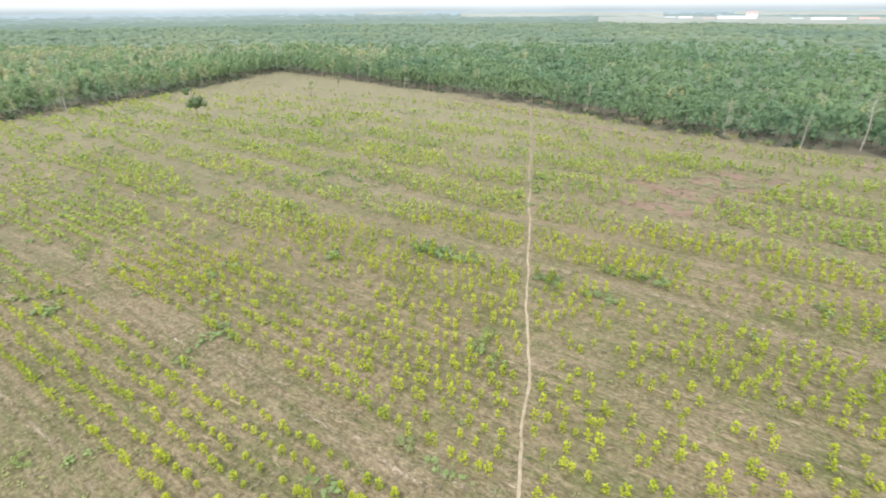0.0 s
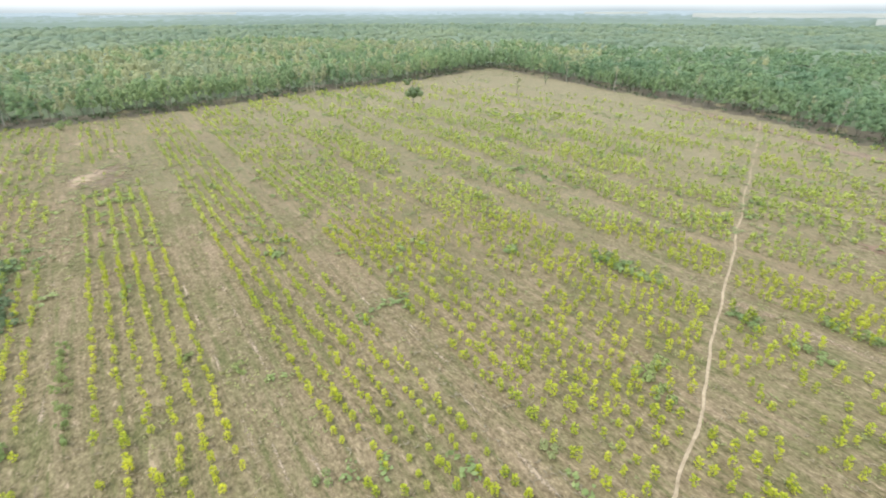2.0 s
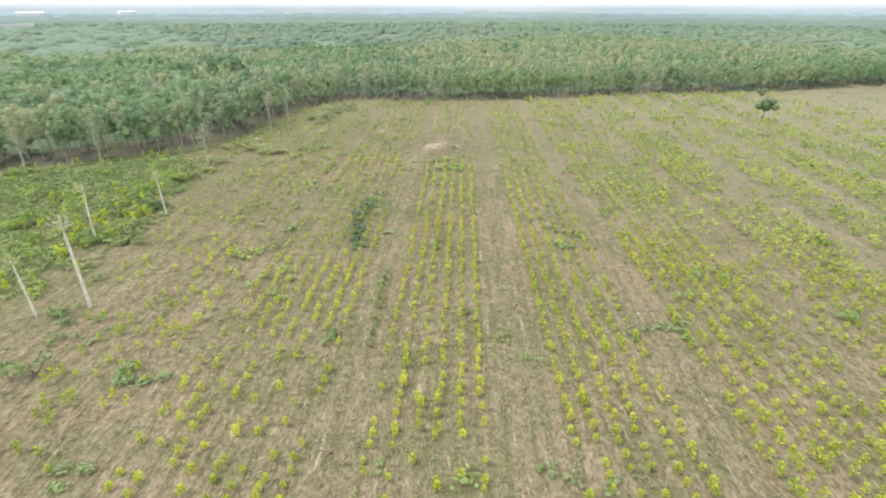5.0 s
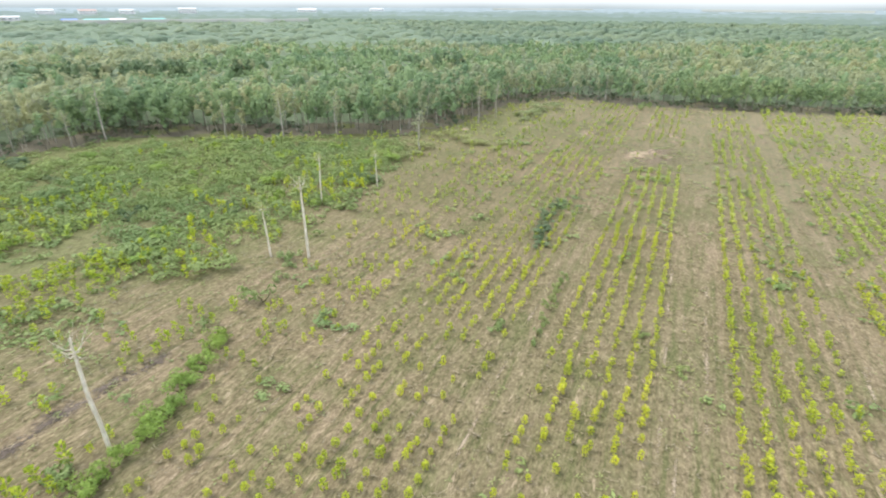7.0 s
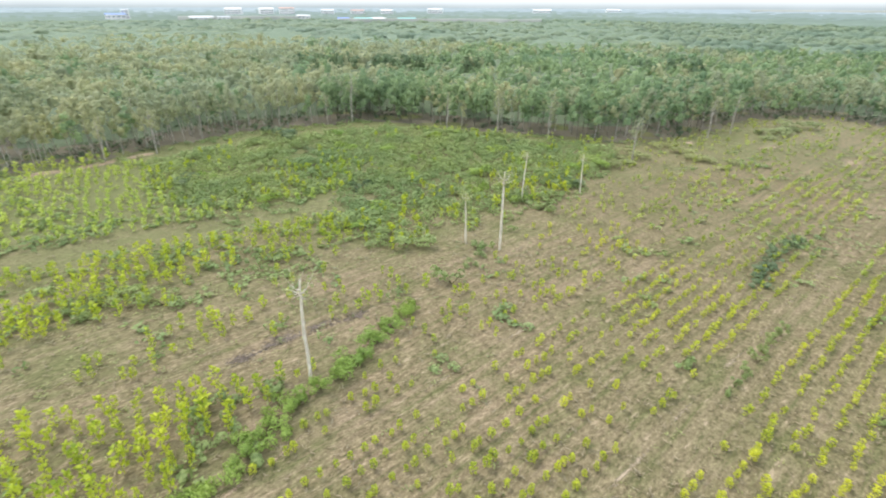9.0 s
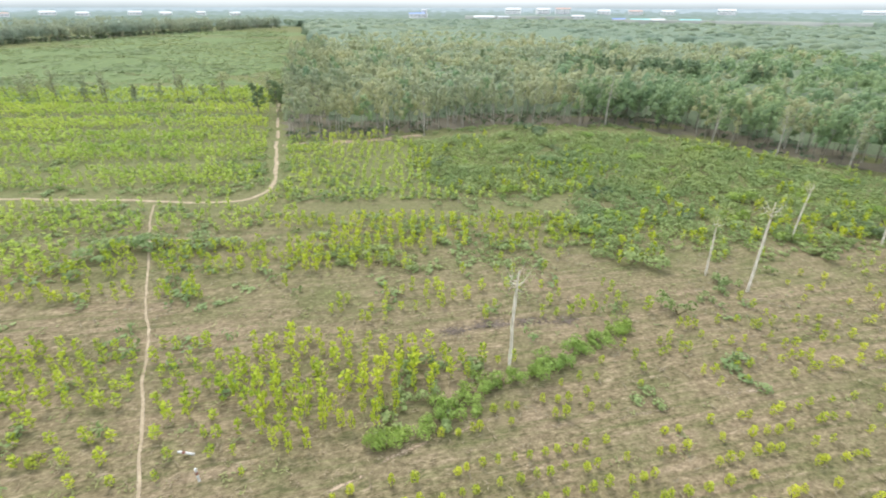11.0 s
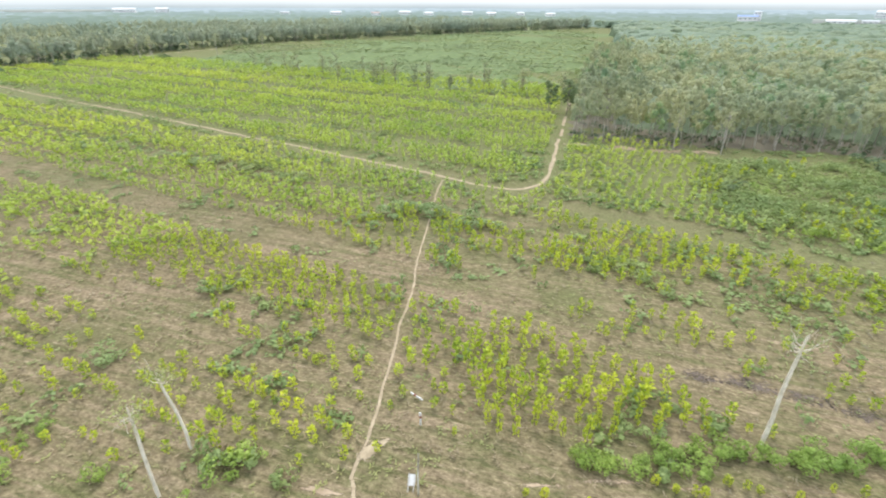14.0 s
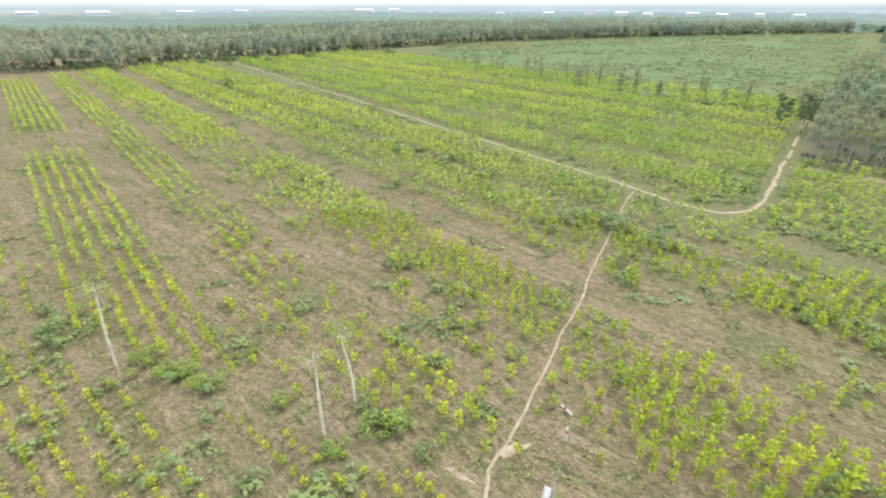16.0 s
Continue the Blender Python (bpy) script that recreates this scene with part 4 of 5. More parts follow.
def bush(x, y, wide, high, leaf=None, label="rounded green bush in the dry grass", group=""):
    shapes = HEDGE_BUSHES if group == "bushes of the hedge" or wide > 4.4 else BUSHES
    v, f = shapes[rng.integers(len(shapes))]
    top = new("bush")
    a = rng.uniform(0, 6.28)
    turn = np.array([[math.cos(a), -math.sin(a), 0], [math.sin(a), math.cos(a), 0], [0, 0, 1]])
    spread = np.array((wide / 1.5, wide / 1.5 * rng.uniform(0.75, 1.0), high))
    for q in rng.normal(size=(3, 2)) * 0.5:
        stem = tube([(0, 0, -0.05), (q[0] * 0.3 * wide, q[1] * 0.3 * wide, high * 0.3), (q[0] * 0.5 * wide, q[1] * 0.5 * wide, high * 0.65)], [0.03 * high, 0.02 * high, 0.008], 4)
        piece("stem", quads("stem", *stem, STEM), top)
    piece("foliage", quads("foliage", (v * spread) @ turn.T, f, leaf or SHRUB), top)
    top.location = grounded((x, y))[0]
    return tagged(top, label, "bush", group)


NEW_BUSHES = ((10.4, -34.0, 3.6, 2.0), (8.6, -33.6, 2.6, 1.4), (28.4, -36.6, 3.0, 1.6), (30.5, -37.1, 2.6, 1.4), (32.5, -37.8, 3.0, 1.7), (34.5, -38.2, 2.4, 1.4), (36.3, -39.0, 3.2, 1.8), (38.5, -39.8, 2.6, 1.5), (14.1, -31.3, 2.6, 1.2), (26.7, -42.9, 1.8, 1.2), (32.7, -44.9, 2.0, 1.2), (20.3, -35.7, 2.4, 1.4), (27.7, -41.6, 1.8, 1.1))
HEDGE = "leafy green bush in the hedge along the plot boundary"
line = np.array([(-18, -26.3), (-24, -25), (-30, -24.3), (-37, -21.4), (-46, -20), (-52, -18)], float)
far = np.r_[0, np.cumsum(np.linalg.norm(np.diff(line, axis=0), axis=1))]
for s in np.arange(0, far[-1], 1.1):
    x, y = np.interp(s, far, line[:, 0]), np.interp(s, far, line[:, 1])
    bush(x + rng.normal() * 0.35, y + rng.normal() * 0.35, rng.uniform(2.0, 3.1), rng.uniform(1.1, 1.9), HEDGE_LEAF, label=HEDGE, group="bushes of the hedge")
for x, y, w, h in ((-57.5, -15.3, 3.2, 2.6), (-69.5, -14, 2.6, 1.6), (-67, -12.5, 2.2, 1.3), (-89, -5.5, 4, 1.6), (-63, -14, 2, 1.2), (11, -35, 3.4, 2.0), (9, -34.2, 2.6, 1.5), (6, -31, 2.2, 1.4), (33, -37.5, 3, 1.5), (29, -37, 3.2, 1.5), (54, -45, 5, 2.4), (50, -42, 4, 2.0),
                   (39, -35, 2.4, 1.3), (-24, -24, 2.4, 1.4), (-26, -31, 2.6, 1.3), (-28, -33, 2.6, 1.3), (-24.5, -29, 2.4, 1.2), (-30, -30, 2.6, 1.3), (-32, -27, 2.6, 1.3), (-27, -28, 2.4, 1.2), (4, 46, 2.4, 1.7), (6, 43, 2.2, 1.5), (5, 48, 2.2, 1.5), (-4, 72, 3, 1.4), (-2, 71, 2.6, 1.5), (0, 70, 3, 1.7), (2, 68.6, 2.6, 1.4), (4, 67.5, 2.4, 1.2), (31, 61, 2.6, 1.3), (29, 62, 2.2, 1.2), (24, 64, 2.4, 1.3),
                   (16, 60, 2.4, 1.0), (20, 57, 2.4, 1.0), (14, 61.5, 2.2, 1.0), (22, 56, 2.2, 0.9), (-46.5, 13.5, 2.8, 1.2), (-17, 70, 3, 1.2), (-30, 90, 3.5, 1.3), (-28, 112, 5, 1.2), (-55, 140, 6, 1.2), (-36, 30, 1.5, 0.9), (-20, 22, 1.5, 0.9), (-43, 30, 1.4, 0.8)):
    bush(x, y, w, h)
for x, y, w, h in NEW_BUSHES:
    bush(x, y, w, h, HEDGE_LEAF, "thick bright-green bush along the plot boundary", "bushes of the hedge")
for x, y in ((-58, 26), (-56.5, 25), (-55, 23.8), (-53.6, 23), (-52, 22), (-50, 21), (-48, 19.6), (-46.8, 18.8), (-45, 17.6), (-43.4, 16.4)):
    bush(x, y, rng.uniform(1.0, 1.4), rng.uniform(1.0, 1.5), label="small green bush in a planted row", group="bushes in one row")
for x, y in ((-69, 26.2), (-71, 26.4), (-73.2, 27.4), (-75.5, 28.6), (-78, 30), (-80.5, 31.8), (-83, 33.6), (-86, 36)):
    bush(x, y, rng.uniform(2.6, 3.6), rng.uniform(0.9, 1.5), DARKLEAF, "dull dark-green bush in a broad strip", "bushes of the dark strip")
for x, y, w, h in ((-9, -84.5, 6, 2.0), (-13, -86, 6, 2.3), (-17, -85, 7, 2.8), (-20.5, -81, 6.5, 2.9), (-24, -78, 6, 2.4), (-27.5, -75.5, 5, 1.9), (-40, -57, 5, 1.8), (-41, -53, 5.5, 1.9), (-42.5, -49.5, 4.5, 1.7), (-38, -59, 5, 1.6), (24, -129, 8, 2.2), (16, -121, 8, 2.2), (34, -137, 8, 2.0), (6, -110, 7, 1.8), (60, -150, 9, 2.0),
                   (14, -64, 4, 1.3), (24, -52, 4.5, 1.4), (-68, -25.5, 6, 2.4), (-71, -30, 6, 2.2), (-74, -35, 7, 2.2), (-72, -40, 7, 2.0), (-66, -31, 5, 1.8), (-40, -12, 3, 0.8), (-50, -6, 4, 0.8)):
    bush(x, y, w, h, label="broad spreading green shrub over the saplings")
for x, y, w, h in ((-182, 66, 11, 3.6), (-176, 61, 10, 3.2), (-170, 58, 9, 2.6), (-165, 52, 8, 2.4), (-134, 30, 8, 2.2), (-139, 26, 7, 2.4), (-130, 36, 7, 1.8), (-145, 22, 7, 2.2), (-127, 12, 8, 2.6), (-122, 6, 7, 2.4), (-133, 14, 8, 2.8)):
    bush(x, y, w, h * 0.8, FIELD_WEED if x < -160 else WEED, "pale green bushes near the wood's corner")
for x, y, w, h in ((-129, -84, 9, 4.2), (132, -232, 8, 4.6), (229, -284, 10, 7), (180, -326, 9, 6.5), (246, -288, 9, 6), (255, -286, 8, 5), (200, -330, 8, 5), (160, -345, 8, 5), (140, -362, 9, 6), (90, -398, 9, 6)):
    bush(x, y, w, h, DARKLEAF, "large dark-green rounded bush")
bush(2.6, -46, 1.7, 1.0, YOUNG, "bright yellow-green bushy plant")
bush(-3.5, 32.5, 2.2, 0.7, WEED, "pale green weed clump on bare ground")
bush(-173, 100, 4, 3.4, None, "lone green shrub before the wood")


scrub_spots = jittered(-146, -64, -98, 6, 11.0)
for x, y in scrub_spots[within(scrub_spots, SCRUB)]:
    bush(x, y, rng.uniform(3.5, 6.5), rng.uniform(1.7, 2.8), (SHRUB, SHRUB, HEDGE_LEAF, DARKLEAF)[rng.integers(4)], "broad rounded bush standing in the scrub", "bushes in the scrub")

# a clump of dark trees inside the wood
spot = np.array([(-240 + rng.normal() * 8, -105 + rng.normal() * 24) for _ in range(60)] + [(-262 + rng.normal() * 10, 40 + rng.normal() * 8) for _ in range(14)])
tagged(new("dark_trees", quads("dark_trees", *scattered([c for _, c in FOREST_VARIANTS], grounded(spot), rng.uniform(12, 14, len(spot)), rng.uniform(11.5, 13.5, len(spot))), DARKLEAF, True)), "clump of darker trees inside the wood", "wood", kind="stuff")

# ---- single trees ----
def single_tree(x, y, high, leaf, bark, label, limbs=6, leaves=260, crown_from=0.45, spread=0.22, lean=0.03, name="tree", size=0.35, group="", toward=None):
    """A free-standing tree with a bent trunk, bare limbs and a thin crown."""
    top = new(name)
    a = rng.uniform(0, 6.28)
    tip = np.array((math.cos(a), math.sin(a), 0)) * lean * high if toward is None else np.array((*toward, 0.0))
    spine = np.array([tip * k**1.5 + rng.normal(size=3) * ((0.004 if bark == PALE_BARK else 0.01) * high if 0 < k < 1 else 0) * (1, 1, 0) + (0, 0, high * k - 0.1 * (k == 0)) for k in (0, 0.22, 0.45, 0.68, 0.9)])
    girth = 0.0125 * high + 0.02
    piece("trunk", quads("trunk", *tube(spine, girth * np.array((0.98, 0.92, 0.86, 0.74, 0.4)), 8), bark, True), top)
    ends = []
    for k in range(limbs):
        q = crown_from - 0.08 + (0.9 - crown_from) * (k + 0.5) / limbs
        foot = np.array([np.interp(q, (0, 0.22, 0.45, 0.68, 0.9), spine[:, m]) for m in range(3)])
        b = a + k * 2.4 + rng.normal() * 0.4
        out = np.array((math.cos(b), math.sin(b), rng.uniform(0.5, 1.3))) * spread * high * rng.uniform(0.6, 1.1) * (1.25 - 0.6 * q)
        bend = foot + out * 0.5 + (0, 0, -0.03 * high)
        limb = tube([foot, bend, foot + out], [girth * 0.36, girth * 0.22, girth * 0.06], 5)
        twigs = []
        ends += [foot + out, bend + out * 0.2]
        for _ in range(2):
            twig = rng.normal(size=3) * 0.07 * high + (0, 0, 0.05 * high)
            twigs.append(tube([bend, bend + twig * 0.6, bend + twig], [girth * 0.14, girth * 0.09, 0.008], 3))
            ends.append(bend + twig)
        if bark == PALE_BARK:
            branch = piece("limb", quads("limb", *limb, bark, True), top)
            for twig in twigs:
                piece("twig", quads("twig", *twig, bark, True), branch)
        else:
            piece("limb", quads("limb", *merged([limb] + twigs), bark, True), top)
    ends.append(spine[-1])
    if leaves:
        piece("crown", quads("crown", *lobed(ends, rng.uniform(0.045, 0.085, len(ends)) * high, leaves, size), leaf), top)
    top.location = grounded((x, y))[0]
    return tagged(top, label, "tree", group)


THIN_LEAF = leaf_material("sparse_yellowish_leaves", (0.27, 0.315, 0.12), (0.36, 0.405, 0.16), (0.46, 0.50, 0.20), 0.3, 0.4)
BARE_TREE = "tall thin pale-barked tree with a sparse, nearly bare crown"
for x, y, h, leaves, toward in ((-34.7, -24.4, 13.0, 150, (-0.15, 0.2)), (-69.8, -10.5, 14.3, 190, (0.1, 0.13)), (-70.7, -16.2, 9.7, 150, (0.05, -0.2)), (-99.8, 1.1, 9.0, 170, (0.1, -0.15)), (-93, -9.9, 10.8, 170, (-0.1, 0.5)), (15.3, -32.4, 10.2, 130, (0.05, -0.05)), (13.7, -36.8, 9.9, 120, (1.0, 0.36)), (40.3, -38.6, 11.2, 150, (-0.33, -0.34))):
    single_tree(x, y, h, THIN_LEAF, PALE_BARK, BARE_TREE, 7, leaves, 0.84, 0.13, 0.0, "pale_tree", 0.24, "pale trees along the boundary", toward)
for x, y, h in ((111, 130, 16.8), (85, 150, 11.5), (97, 133, 10), (52, 183, 12), (15, 232, 12.5), (-18, 251, 12.5), (-44, 274, 11.5), (-102, 328, 14), (-116, 314, 12), (-123, 267, 11), (-143, 194, 12.5), (-152, -73, 16.7), (-146, -79, 11), (-146, -39, 12.5), (-146, -9, 12), (-127, 13, 11.5),
                (-147, -24, 12.5), (-194, 96, 12), (-170, 140, 12.5), (-159, 173, 11.5), (-109, -112, 11), (-92, -111, 9.5), (-102, -105, 12), (-94, -113, 11.5), (-160, 36, 13), (-168, 44, 13)):
    single_tree(x, y, h, OLIVE, RIM_BARK, "tall pale-trunked tree standing out at the wood's edge", 6, 190, 0.58, 0.14, 0.04, "pale_tree", 0.32, "pale trees at the wood's edge")
lone = single_tree(-86.6, 179.2, 8.2, DARKLEAF, BARK, "lone dark-green tree with a tufted double crown", 6, 0, 0.35, 0.17, 0.03, "lone_tree", 0.5)
tufts = [(0.4, 0.2, 3.6), (2.2, 1.0, 3.9), (-1.4, -0.5, 4.0), (1.2, 0.8, 5.0), (-0.4, -0.3, 5.0), (0.8, -0.9, 4.2), (-0.6, 0.9, 4.3), (-1.6, -0.8, 7.0), (-2.3, -1.0, 7.6), (-0.8, -0.4, 7.8)]
girths = [1.5, 1.3, 1.3, 1.2, 1.2, 1.1, 1.1, 0.9, 0.8, 0.7]
piece("crown", quads("crown", *merged([lump(q, r * 0.85) for q, r in zip(tufts, girths)] + [lobed(tufts, girths, 260, 0.42)]), DARKLEAF, True), lone)
lone.scale = (1.15, 1.15, 1.3)
single_tree(-57.7, 226.8, 7.5, OLIVE, BARK, "lone thin grey-green tree in the clearing", 6, 260, 0.4, 0.26, 0.05, "lone_tree", 0.4)
single_tree(-51, 256, 5.5, OLIVE, BARK, "small lone tree in the clearing", 5, 140, 0.4, 0.24, 0.05, "lone_tree", 0.4)
for x, y, h in ((-87.5, -162, 12), (-83, -166, 10.5), (-92, -168, 11)):
    single_tree(x, y, h, DARKLEAF, BARK, "dense dark-green tree at the corner of the wood", 8, 620, 0.3, 0.24, 0.03, "corner_tree", 0.6)
for k in range(34):
    q = k / 33
    x, y = np.interp(q, (0, 0.35, 0.7, 1), (25, -30, -62, -107)) + rng.normal() * 4, np.interp(q, (0, 0.35, 0.7, 1), (-333, -268, -228, -196)) + rng.normal() * 4
    single_tree(x, y, rng.uniform(6, 13), OLIVE, BARK, "thin scattered tree between two green blocks", 5, 150, 0.3, 0.22, 0.04, "scattered_tree", 0.7, "scattered trees between the blocks")

# ---- marker posts and sign ----
WHITE_PAINT = plain_material("weathered_white_paint", (0.74, 0.73, 0.70), 0.6, 0.35)
RED_PAINT = plain_material("faded_red_paint", (0.30, 0.13, 0.10), 0.6, 0.3)
GREY_WOOD = bark_material("weathered_wood", (0.36, 0.33, 0.29), (0.68, 0.65, 0.59))


def box(w, d, h, bevel=0.01, at=(0, 0, 0)):
    bm = bmesh.new()
    bmesh.ops.create_cube(bm, size=1, matrix=Matrix.Translation((at[0], at[1], at[2] + h / 2)) @ Matrix.Diagonal((w, d, h, 1)))
    if bevel:
        bmesh.ops.bevel(bm, geom=bm.edges[:], offset=bevel, segments=1, affect="EDGES")
    return bm


def marker_post(x, y, lean, turn, high=1.15):
    top = new("marker_post")
    part("shaft", box(0.16, 0.16, high * 0.62, 0.015, (0, 0, -0.1)), WHITE_PAINT, top)
    part("band", box(0.166, 0.166, high * 0.2, 0.012, (0, 0, high * 0.52)), RED_PAINT, top, "faded red painted band")
    part("cap", box(0.16, 0.16, high * 0.28, 0.03, (0, 0, high * 0.72)), WHITE_PAINT, top)
    top.matrix_basis = Matrix.Translation(grounded((x, y))[0]) @ pose(0, 0, 0, lean, 0, turn)
    return tagged(top, "white concrete marker post with a red band beside the path", "post", "marker posts")


marker_post(-6.2, -34.3, 2, 20, 1.45)
marker_post(-7.0, -37.3, 60, 60, 1.3)
pole = new("wooden_pole")
piece("shaft", quads("shaft", *tube([(0, 0, -0.2), (0.03, 0.02, 1.5), (0.0, 0.05, 3.0), (-0.06, 0.05, 4.6)], [0.085, 0.075, 0.065, 0.05], 7), GREY_WOOD, True), pole)
pole.location = grounded((-4.45, -27.3))[0]
tagged(pole, "tall thin weathered grey wooden pole by the footpath", "pole")
sign = new("sign")
part("board", box(0.6, 0.03, 0.85, 0.006, (0, 0, 0.4)), WHITE_PAINT, sign, "plain white board")
for x in (-0.22, 0.22):
    part("leg", box(0.06, 0.06, 1.45, 0.008, (x, 0.05, -0.1)), GREY_WOOD, sign)
sign.matrix_basis = Matrix.Translation(grounded((-3.9, -27.8))[0]) @ pose(0, 0, 0, 46, 0, -22)
tagged(sign, "white notice board leaning back on two wooden legs", "sign")

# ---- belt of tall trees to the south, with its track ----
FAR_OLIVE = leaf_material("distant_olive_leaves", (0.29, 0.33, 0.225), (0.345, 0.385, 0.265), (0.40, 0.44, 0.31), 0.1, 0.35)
BELT_VARIANTS = []
for _ in range(6):
    trunk, crown = tree_shape(50, 0.078, 0.34, 0.2, 8, lumps=False)
    BELT_VARIANTS.append((trunk, merged([dome(0.09, 0.45, 0.8, 0.25), crown])))


def belt():
    pts = np.array(BELT_EDGE, float)
    far = np.r_[0, np.cumsum(np.linalg.norm(np.diff(pts, axis=0), axis=1))]
    for count, near, deep, tall, name in ((1200, 4, 36, 14.5, "tree_belt"), (700, 120, 60, 13.5, "second_tree_belt"), (1000, 260, 160, 13, "far_tree_belt")):
        s = rng.uniform(0, far[-1], count)
        p = np.column_stack([np.interp(s, far, pts[:, 0]), np.interp(s, far, pts[:, 1])])
        p = p + np.array((0.42, -0.91)) * (near + deep * rng.uniform(size=count))[:, None]
        h = rng.normal(tall, 1.8, count)
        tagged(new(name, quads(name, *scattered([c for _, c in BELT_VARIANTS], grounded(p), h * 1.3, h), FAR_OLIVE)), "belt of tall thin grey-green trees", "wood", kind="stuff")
        if near < 10:
            # bushes added to give the belt its shaded foot, in the darkened leaf colour
            low = p[rng.uniform(size=count) < 0.6]
            tagged(new("belt_undergrowth", quads("belt_undergrowth", *scattered([bush_shape(12, 0.42) for _ in range(5)], grounded(low), rng.uniform(3, 6, len(low)), rng.uniform(3, 6.5, len(low))), SHADE_LEAF)), "bushes added below the tree belt, darkened as its shade", "shrubs", kind="stuff")
            tagged(new("belt_trunks", quads("belt_trunks", *scattered([t for t, _ in BELT_VARIANTS], grounded(p[::2]), h[::2] * 1.6, h[::2]), RIM_BARK, True)), "pale bare trunks of the tree belt", "wood", kind="stuff")
    ribbon("belt_track", [(330, -238), (280, -257), (232, -277), (209, -327), (166, -364), (143, -395), (115, -442), (70, -500)], 3.0, SAND, "pale dirt track in front of the tree belt", 0.05)


belt()
for x, y, h in ((105, -398, 20), (98, -402, 17), (225, -290, 15), (150, -366, 16), (62, -440, 16), (30, -472, 16)):
    single_tree(x, y, h, OLIVE, RIM_BARK, "tall pale-trunked tree in front of the belt", 6, 220, 0.5, 0.16, 0.03, "pale_tree", 0.6, "tall trees of the belt")

# ---- the far plain, town and sky line ----
def far_leaf(name, a, b, c):
    m, n, l, s = shader(name, 0.95, 0.05)
    p = place(n)
    big = noise_node(n, l, p, 0.0016, 6, 0.65)
    small = noise_node(n, l, p, 0.02, 4, 0.7)
    col = mixed(n, l, 0.5, ramp(n, l, big, [(0.38, a), (0.52, b), (0.64, c)]), ramp(n, l, small, [(0.3, a), (0.7, c)]))
    l.new(col, s.inputs["Base Color"])
    return m


# haze painted into the woodland colour: each farther band paler and bluer
FAR_WOODS = [far_leaf("woodland_light_haze", (0.125, 0.17, 0.135), (0.165, 0.215, 0.17), (0.215, 0.27, 0.215)), far_leaf("woodland_more_haze", (0.155, 0.205, 0.18), (0.20, 0.25, 0.225), (0.25, 0.305, 0.28)), far_leaf("woodland_full_haze", (0.24, 0.295, 0.305), (0.29, 0.345, 0.36), (0.345, 0.40, 0.415))]
FAR_FIELD = far_leaf("far_pale_fields", (0.27, 0.29, 0.25), (0.32, 0.335, 0.295), (0.385, 0.40, 0.365))


def far_plain():
    radii = np.geomspace(1030, 4790, 44)
    turn = np.radians(np.arange(-235, 75.1, 0.5))
    r, a = np.meshgrid(radii, turn, indexing="ij")
    x, y = (r * np.sin(a)).ravel(), (r * np.cos(a)).ravel()
    z = 8.5 + 2.6 * np.array([noise.noise((u * 0.02, w * 0.02, 0.5)) for u, w in zip(x, y)]) + rng.uniform(-1, 1, len(x))
    n = len(turn)
    z[:n] = 0
    k, j = np.arange(len(radii) - 1)[:, None] * n, np.arange(n - 1)[None]
    f = np.stack([k + j, k + j + 1, k + n + j + 1, k + n + j], -1).reshape(-1, 4)
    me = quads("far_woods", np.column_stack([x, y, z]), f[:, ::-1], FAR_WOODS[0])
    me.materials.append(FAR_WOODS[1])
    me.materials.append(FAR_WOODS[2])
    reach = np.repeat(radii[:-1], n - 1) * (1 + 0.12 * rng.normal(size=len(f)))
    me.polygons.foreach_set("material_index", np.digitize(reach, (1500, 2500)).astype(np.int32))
    tagged(new("far_woods", me), "wooded plain with haze painted in as paler, bluer bands", "backdrop", kind="structure")


far_plain()


def pale_field(turn0, turn1, near, distant, lift):
    """An open field far off, between two bearings."""
    t = np.radians(np.linspace(turn0, turn1, 24))
    wave = np.array([noise.noise((v * 20, near * 0.01, 0)) for v in t])
    inner, outer = near * (1 + 0.03 * wave), distant * (1 + 0.05 * wave[::-1])
    rows = [np.column_stack([r * np.sin(t), r * np.cos(t), np.full(24, z)]) for r, z in ((inner, 2.0), (inner * 1.004, lift), (outer, lift))]
    v = np.concatenate(rows)
    k, j = np.arange(2)[:, None] * 24, np.arange(23)[None]
    f = np.stack([k + j, k + j + 1, k + 25 + j, k + 24 + j], -1).reshape(-1, 4)
    tagged(new("pale_field", quads("pale_field", v, f[:, ::-1], FAR_FIELD)), "pale open field far off in the haze", "field", kind="structure")


for turn0, turn1, near, distant in ((2, 22, 1800, 2700), (16, 42, 1075, 1420), (-56, -43, 2900, 4000), (-8, -2, 2700, 3400), (28, 44, 2100, 3000), (-116, -95, 900, 960), (-131, -120, 1120, 1200), (-76, -66, 3300, 4300), (133, 146, 2000, 2800), (152, 164, 2400, 3000)):
    pale_field(turn0, turn1, near, distant, 13.5)

ROOFS = [plain_material("white_sheet_roof", (0.80, 0.80, 0.79), 0.5, 0.15), plain_material("grey_sheet_roof", (0.55, 0.56, 0.57), 0.5, 0.2), plain_material("blue_sheet_roof", (0.22, 0.32, 0.62), 0.5, 0.15), plain_material("pinkish_tile_roof", (0.55, 0.38, 0.32), 0.7, 0.2), plain_material("turquoise_sheet_roof", (0.28, 0.58, 0.55), 0.5, 0.15)]
RENDER = plain_material("pale_rendered_wall", (0.82, 0.80, 0.77), 0.8, 0.2)
DARK_PANE = plain_material("dark_window", (0.16, 0.18, 0.20), 0.25, 0.1)


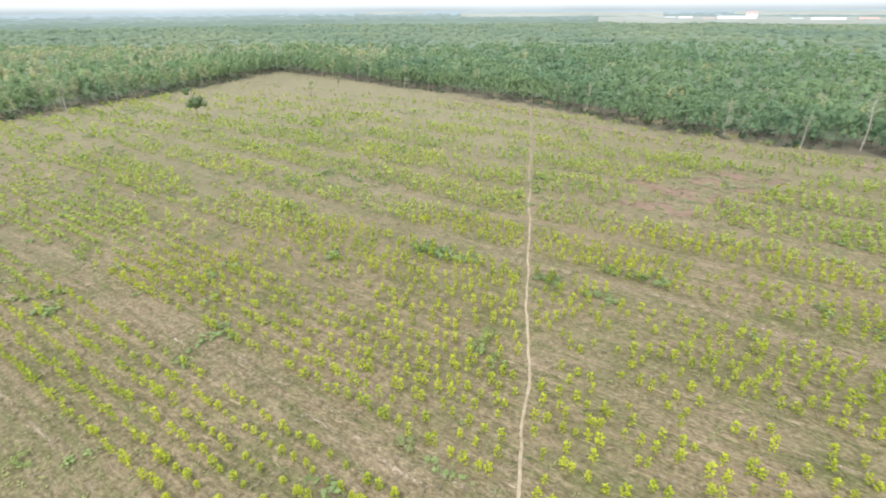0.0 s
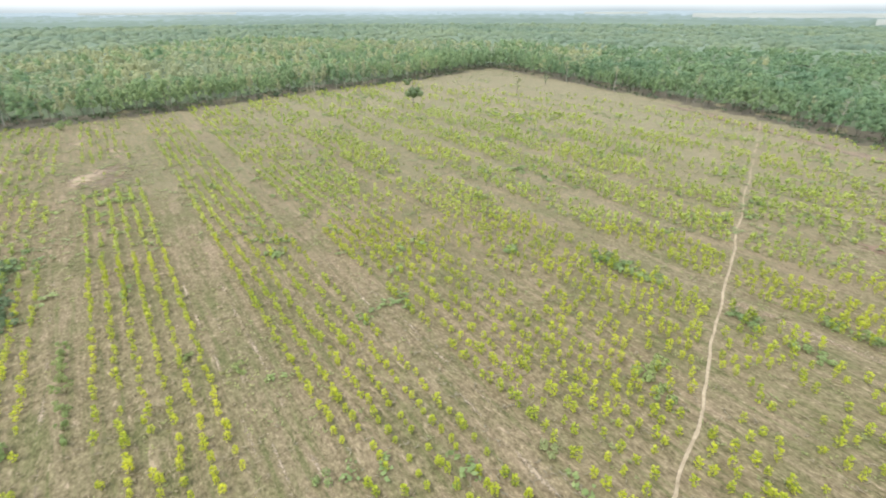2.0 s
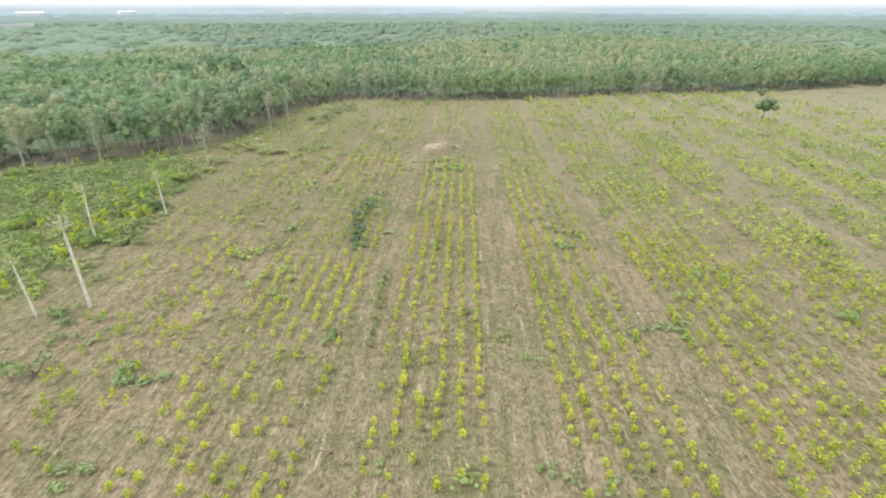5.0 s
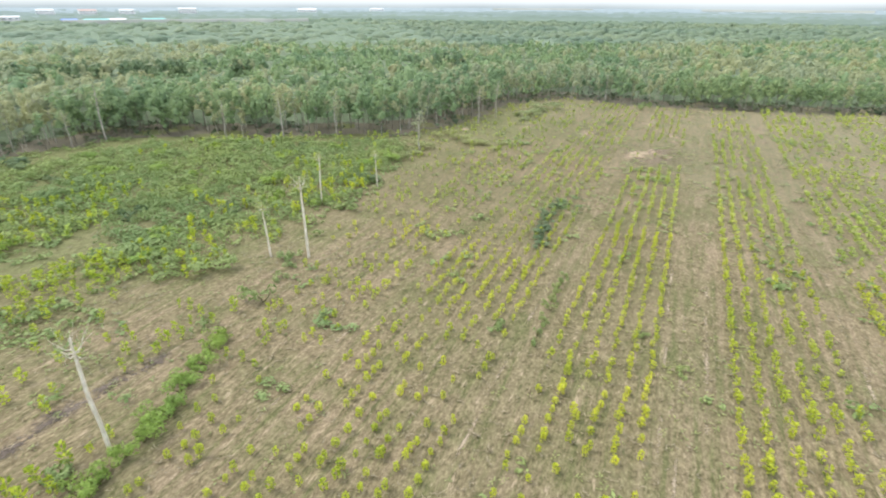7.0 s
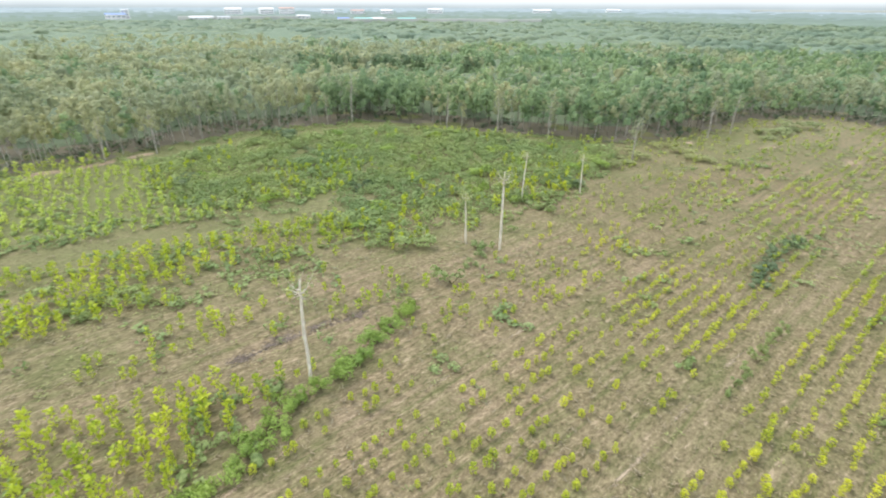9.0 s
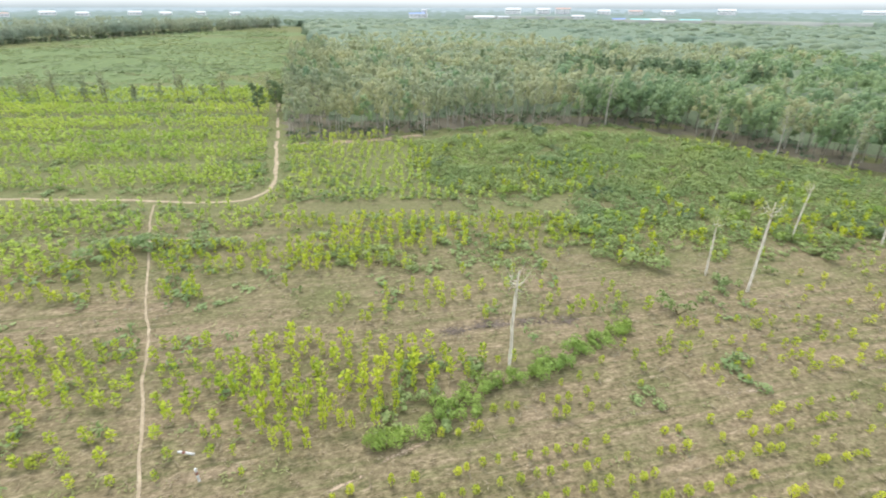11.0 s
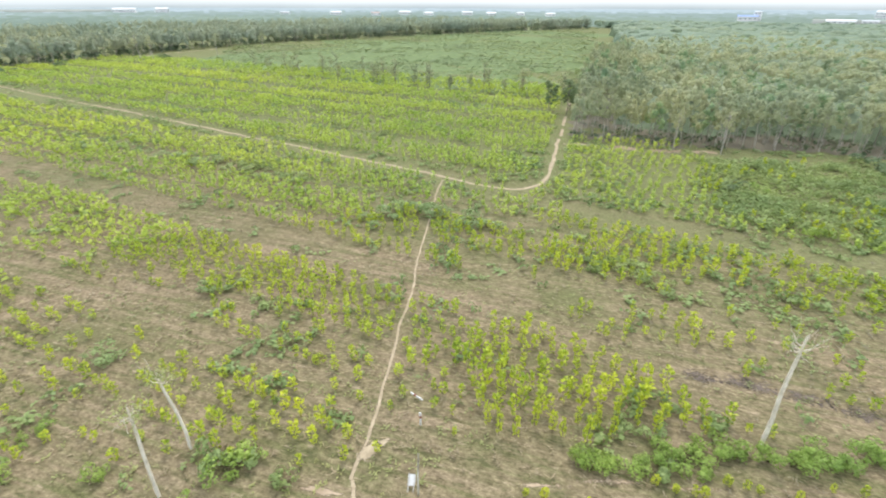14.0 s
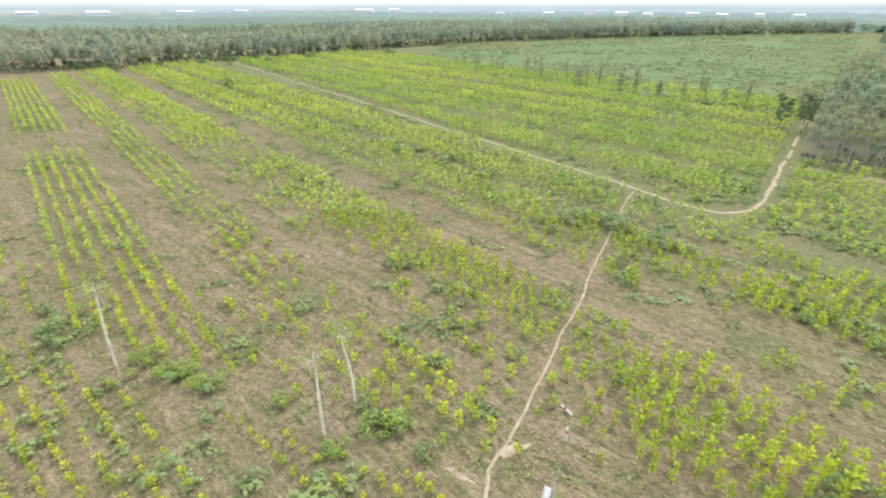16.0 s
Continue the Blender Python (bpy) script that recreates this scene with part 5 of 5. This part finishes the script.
def building(turn, away_by, wide, deep, high, roof, storeys=1, base=0.0):
    """A far building with pitched roof and window openings filled with dark panes."""
    t = radians(turn)
    top = new("building")
    part("wall", box(wide, deep, high + base, 0.0), RENDER, top)
    bm = bmesh.new()
    e, r = 0.6, high + base + min(deep * 0.16, 4)
    vs = [bm.verts.new(q) for q in ((-wide / 2 - e, -deep / 2 - e, high + base), (wide / 2 + e, -deep / 2 - e, high + base), (wide / 2 + e, deep / 2 + e, high + base), (-wide / 2 - e, deep / 2 + e, high + base), (-wide / 2 - e, 0, r), (wide / 2 + e, 0, r))]
    for q in ((0, 1, 5, 4), (2, 3, 4, 5), (1, 2, 5), (3, 0, 4), (3, 2, 1, 0)):
        bm.faces.new([vs[i] for i in q])
    part("roof", bm, ROOFS[roof], top, ("white sheet-metal roof", "grey sheet-metal roof", "blue sheet-metal roof", "pinkish tiled roof", "turquoise sheet-metal roof")[roof])
    for s in range(storeys):
        for k in range(max(2, int(wide / 7))):
            w = wide / max(2, int(wide / 7))
            part("window", box(w * 0.5, 0.12, high / storeys * 0.3, 0.0, (-wide / 2 + (k + 0.5) * w, -deep / 2 - 0.02, base + high / storeys * (s + 0.3))), DARK_PANE, top)
    top.matrix_basis = Matrix.Translation((away_by * math.sin(t), away_by * math.cos(t), 0)) @ Matrix.Rotation(-t + rng.uniform(-0.25, 0.25), 4, "Z")
    tagged(top, "low pale building with a " + ("white", "grey", "blue", "pinkish tiled", "turquoise")[roof] + " roof far off among trees", "building", "buildings of the distant town")


TOWN = [(28.3, 1150, 62, 22, 6, 0, 1), (24, 1230, 24, 14, 5, 0, 1), (22.6, 1260, 20, 12, 5, 1, 1), (29.5, 1240, 20, 16, 14, 3, 4), (26, 1190, 18, 12, 4, 3, 1), (35.3, 1120, 46, 18, 5, 0, 1), (38, 1180, 28, 16, 5, 3, 1), (40, 1140, 32, 16, 5, 0, 1), (33, 1210, 18, 12, 4, 1, 1),
        (-95, 2200, 70, 24, 8, 0, 1), (-88, 2500, 60, 20, 8, 0, 1), (-119.5, 1180, 26, 12, 5, 0, 1), (-136, 1250, 34, 16, 7, 2, 1), (-135.2, 1260, 12, 10, 15, 1, 3), (-129, 1110, 40, 14, 4, 0, 1), (-127, 1120, 22, 12, 4, 1, 1), (-113.5, 960, 30, 12, 4, 4, 1), (-112, 970, 26, 12, 4, 0, 1), (-109, 955, 30, 12, 4, 4, 1), (-115.5, 975, 20, 12, 4, 2, 1),
        (-126, 1750, 46, 24, 13, 0, 2), (-123, 1780, 40, 24, 13, 0, 2), (-121, 1700, 42, 22, 15, 3, 3), (-117, 1720, 36, 20, 10, 0, 2), (-114, 1760, 40, 20, 9, 3, 2), (-111, 1800, 36, 20, 9, 0, 2), (-106, 1900, 50, 20, 12, 0, 2),
        (-154, 1500, 24, 12, 6, 0, 1), (-157, 1620, 22, 12, 6, 0, 1), (-160, 1540, 26, 14, 6, 0, 1), (-162.5, 1650, 30, 14, 7, 0, 1), (-166.5, 1600, 26, 14, 6, 0, 1), (-169, 1700, 34, 16, 7, 0, 1), (-172, 1560, 22, 12, 6, 3, 1), (-176, 1640, 30, 14, 7, 0, 1), (179, 1700, 24, 12, 6, 1, 1),
        (148, 2050, 50, 20, 8, 0, 1), (153, 2150, 44, 20, 8, 1, 1), (141, 1950, 60, 20, 8, 0, 1), (165, 2250, 70, 24, 10, 0, 1), (168, 2200, 40, 20, 12, 0, 2), (136, 2000, 50, 20, 8, 0, 1)]
for spec in TOWN:
    building(*spec, base=9.0)


def skyline():
    """A self-lit ring painted as the pale haze where plain and sky meet."""
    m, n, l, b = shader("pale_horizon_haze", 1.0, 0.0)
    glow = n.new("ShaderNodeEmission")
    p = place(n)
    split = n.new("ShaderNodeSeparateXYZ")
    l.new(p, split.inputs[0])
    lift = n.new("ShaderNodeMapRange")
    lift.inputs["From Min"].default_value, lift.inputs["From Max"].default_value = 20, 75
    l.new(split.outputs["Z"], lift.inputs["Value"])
    # painted haze: the glow pales upwards into the sky
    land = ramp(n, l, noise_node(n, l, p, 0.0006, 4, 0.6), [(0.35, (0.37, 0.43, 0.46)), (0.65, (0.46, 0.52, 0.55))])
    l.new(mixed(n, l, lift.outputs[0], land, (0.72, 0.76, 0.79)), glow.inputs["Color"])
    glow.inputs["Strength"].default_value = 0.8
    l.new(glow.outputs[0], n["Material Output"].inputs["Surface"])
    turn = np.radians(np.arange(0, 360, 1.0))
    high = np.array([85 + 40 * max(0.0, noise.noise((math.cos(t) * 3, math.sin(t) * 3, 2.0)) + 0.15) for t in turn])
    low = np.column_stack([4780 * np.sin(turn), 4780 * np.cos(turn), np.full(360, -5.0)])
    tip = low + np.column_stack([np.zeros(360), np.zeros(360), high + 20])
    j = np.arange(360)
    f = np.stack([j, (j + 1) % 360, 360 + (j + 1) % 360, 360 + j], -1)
    tagged(new("skyline", quads("skyline", np.concatenate([low, tip]), f, m)), "self-lit backdrop ring painted as pale haze along the skyline", "backdrop", kind="structure")


skyline()
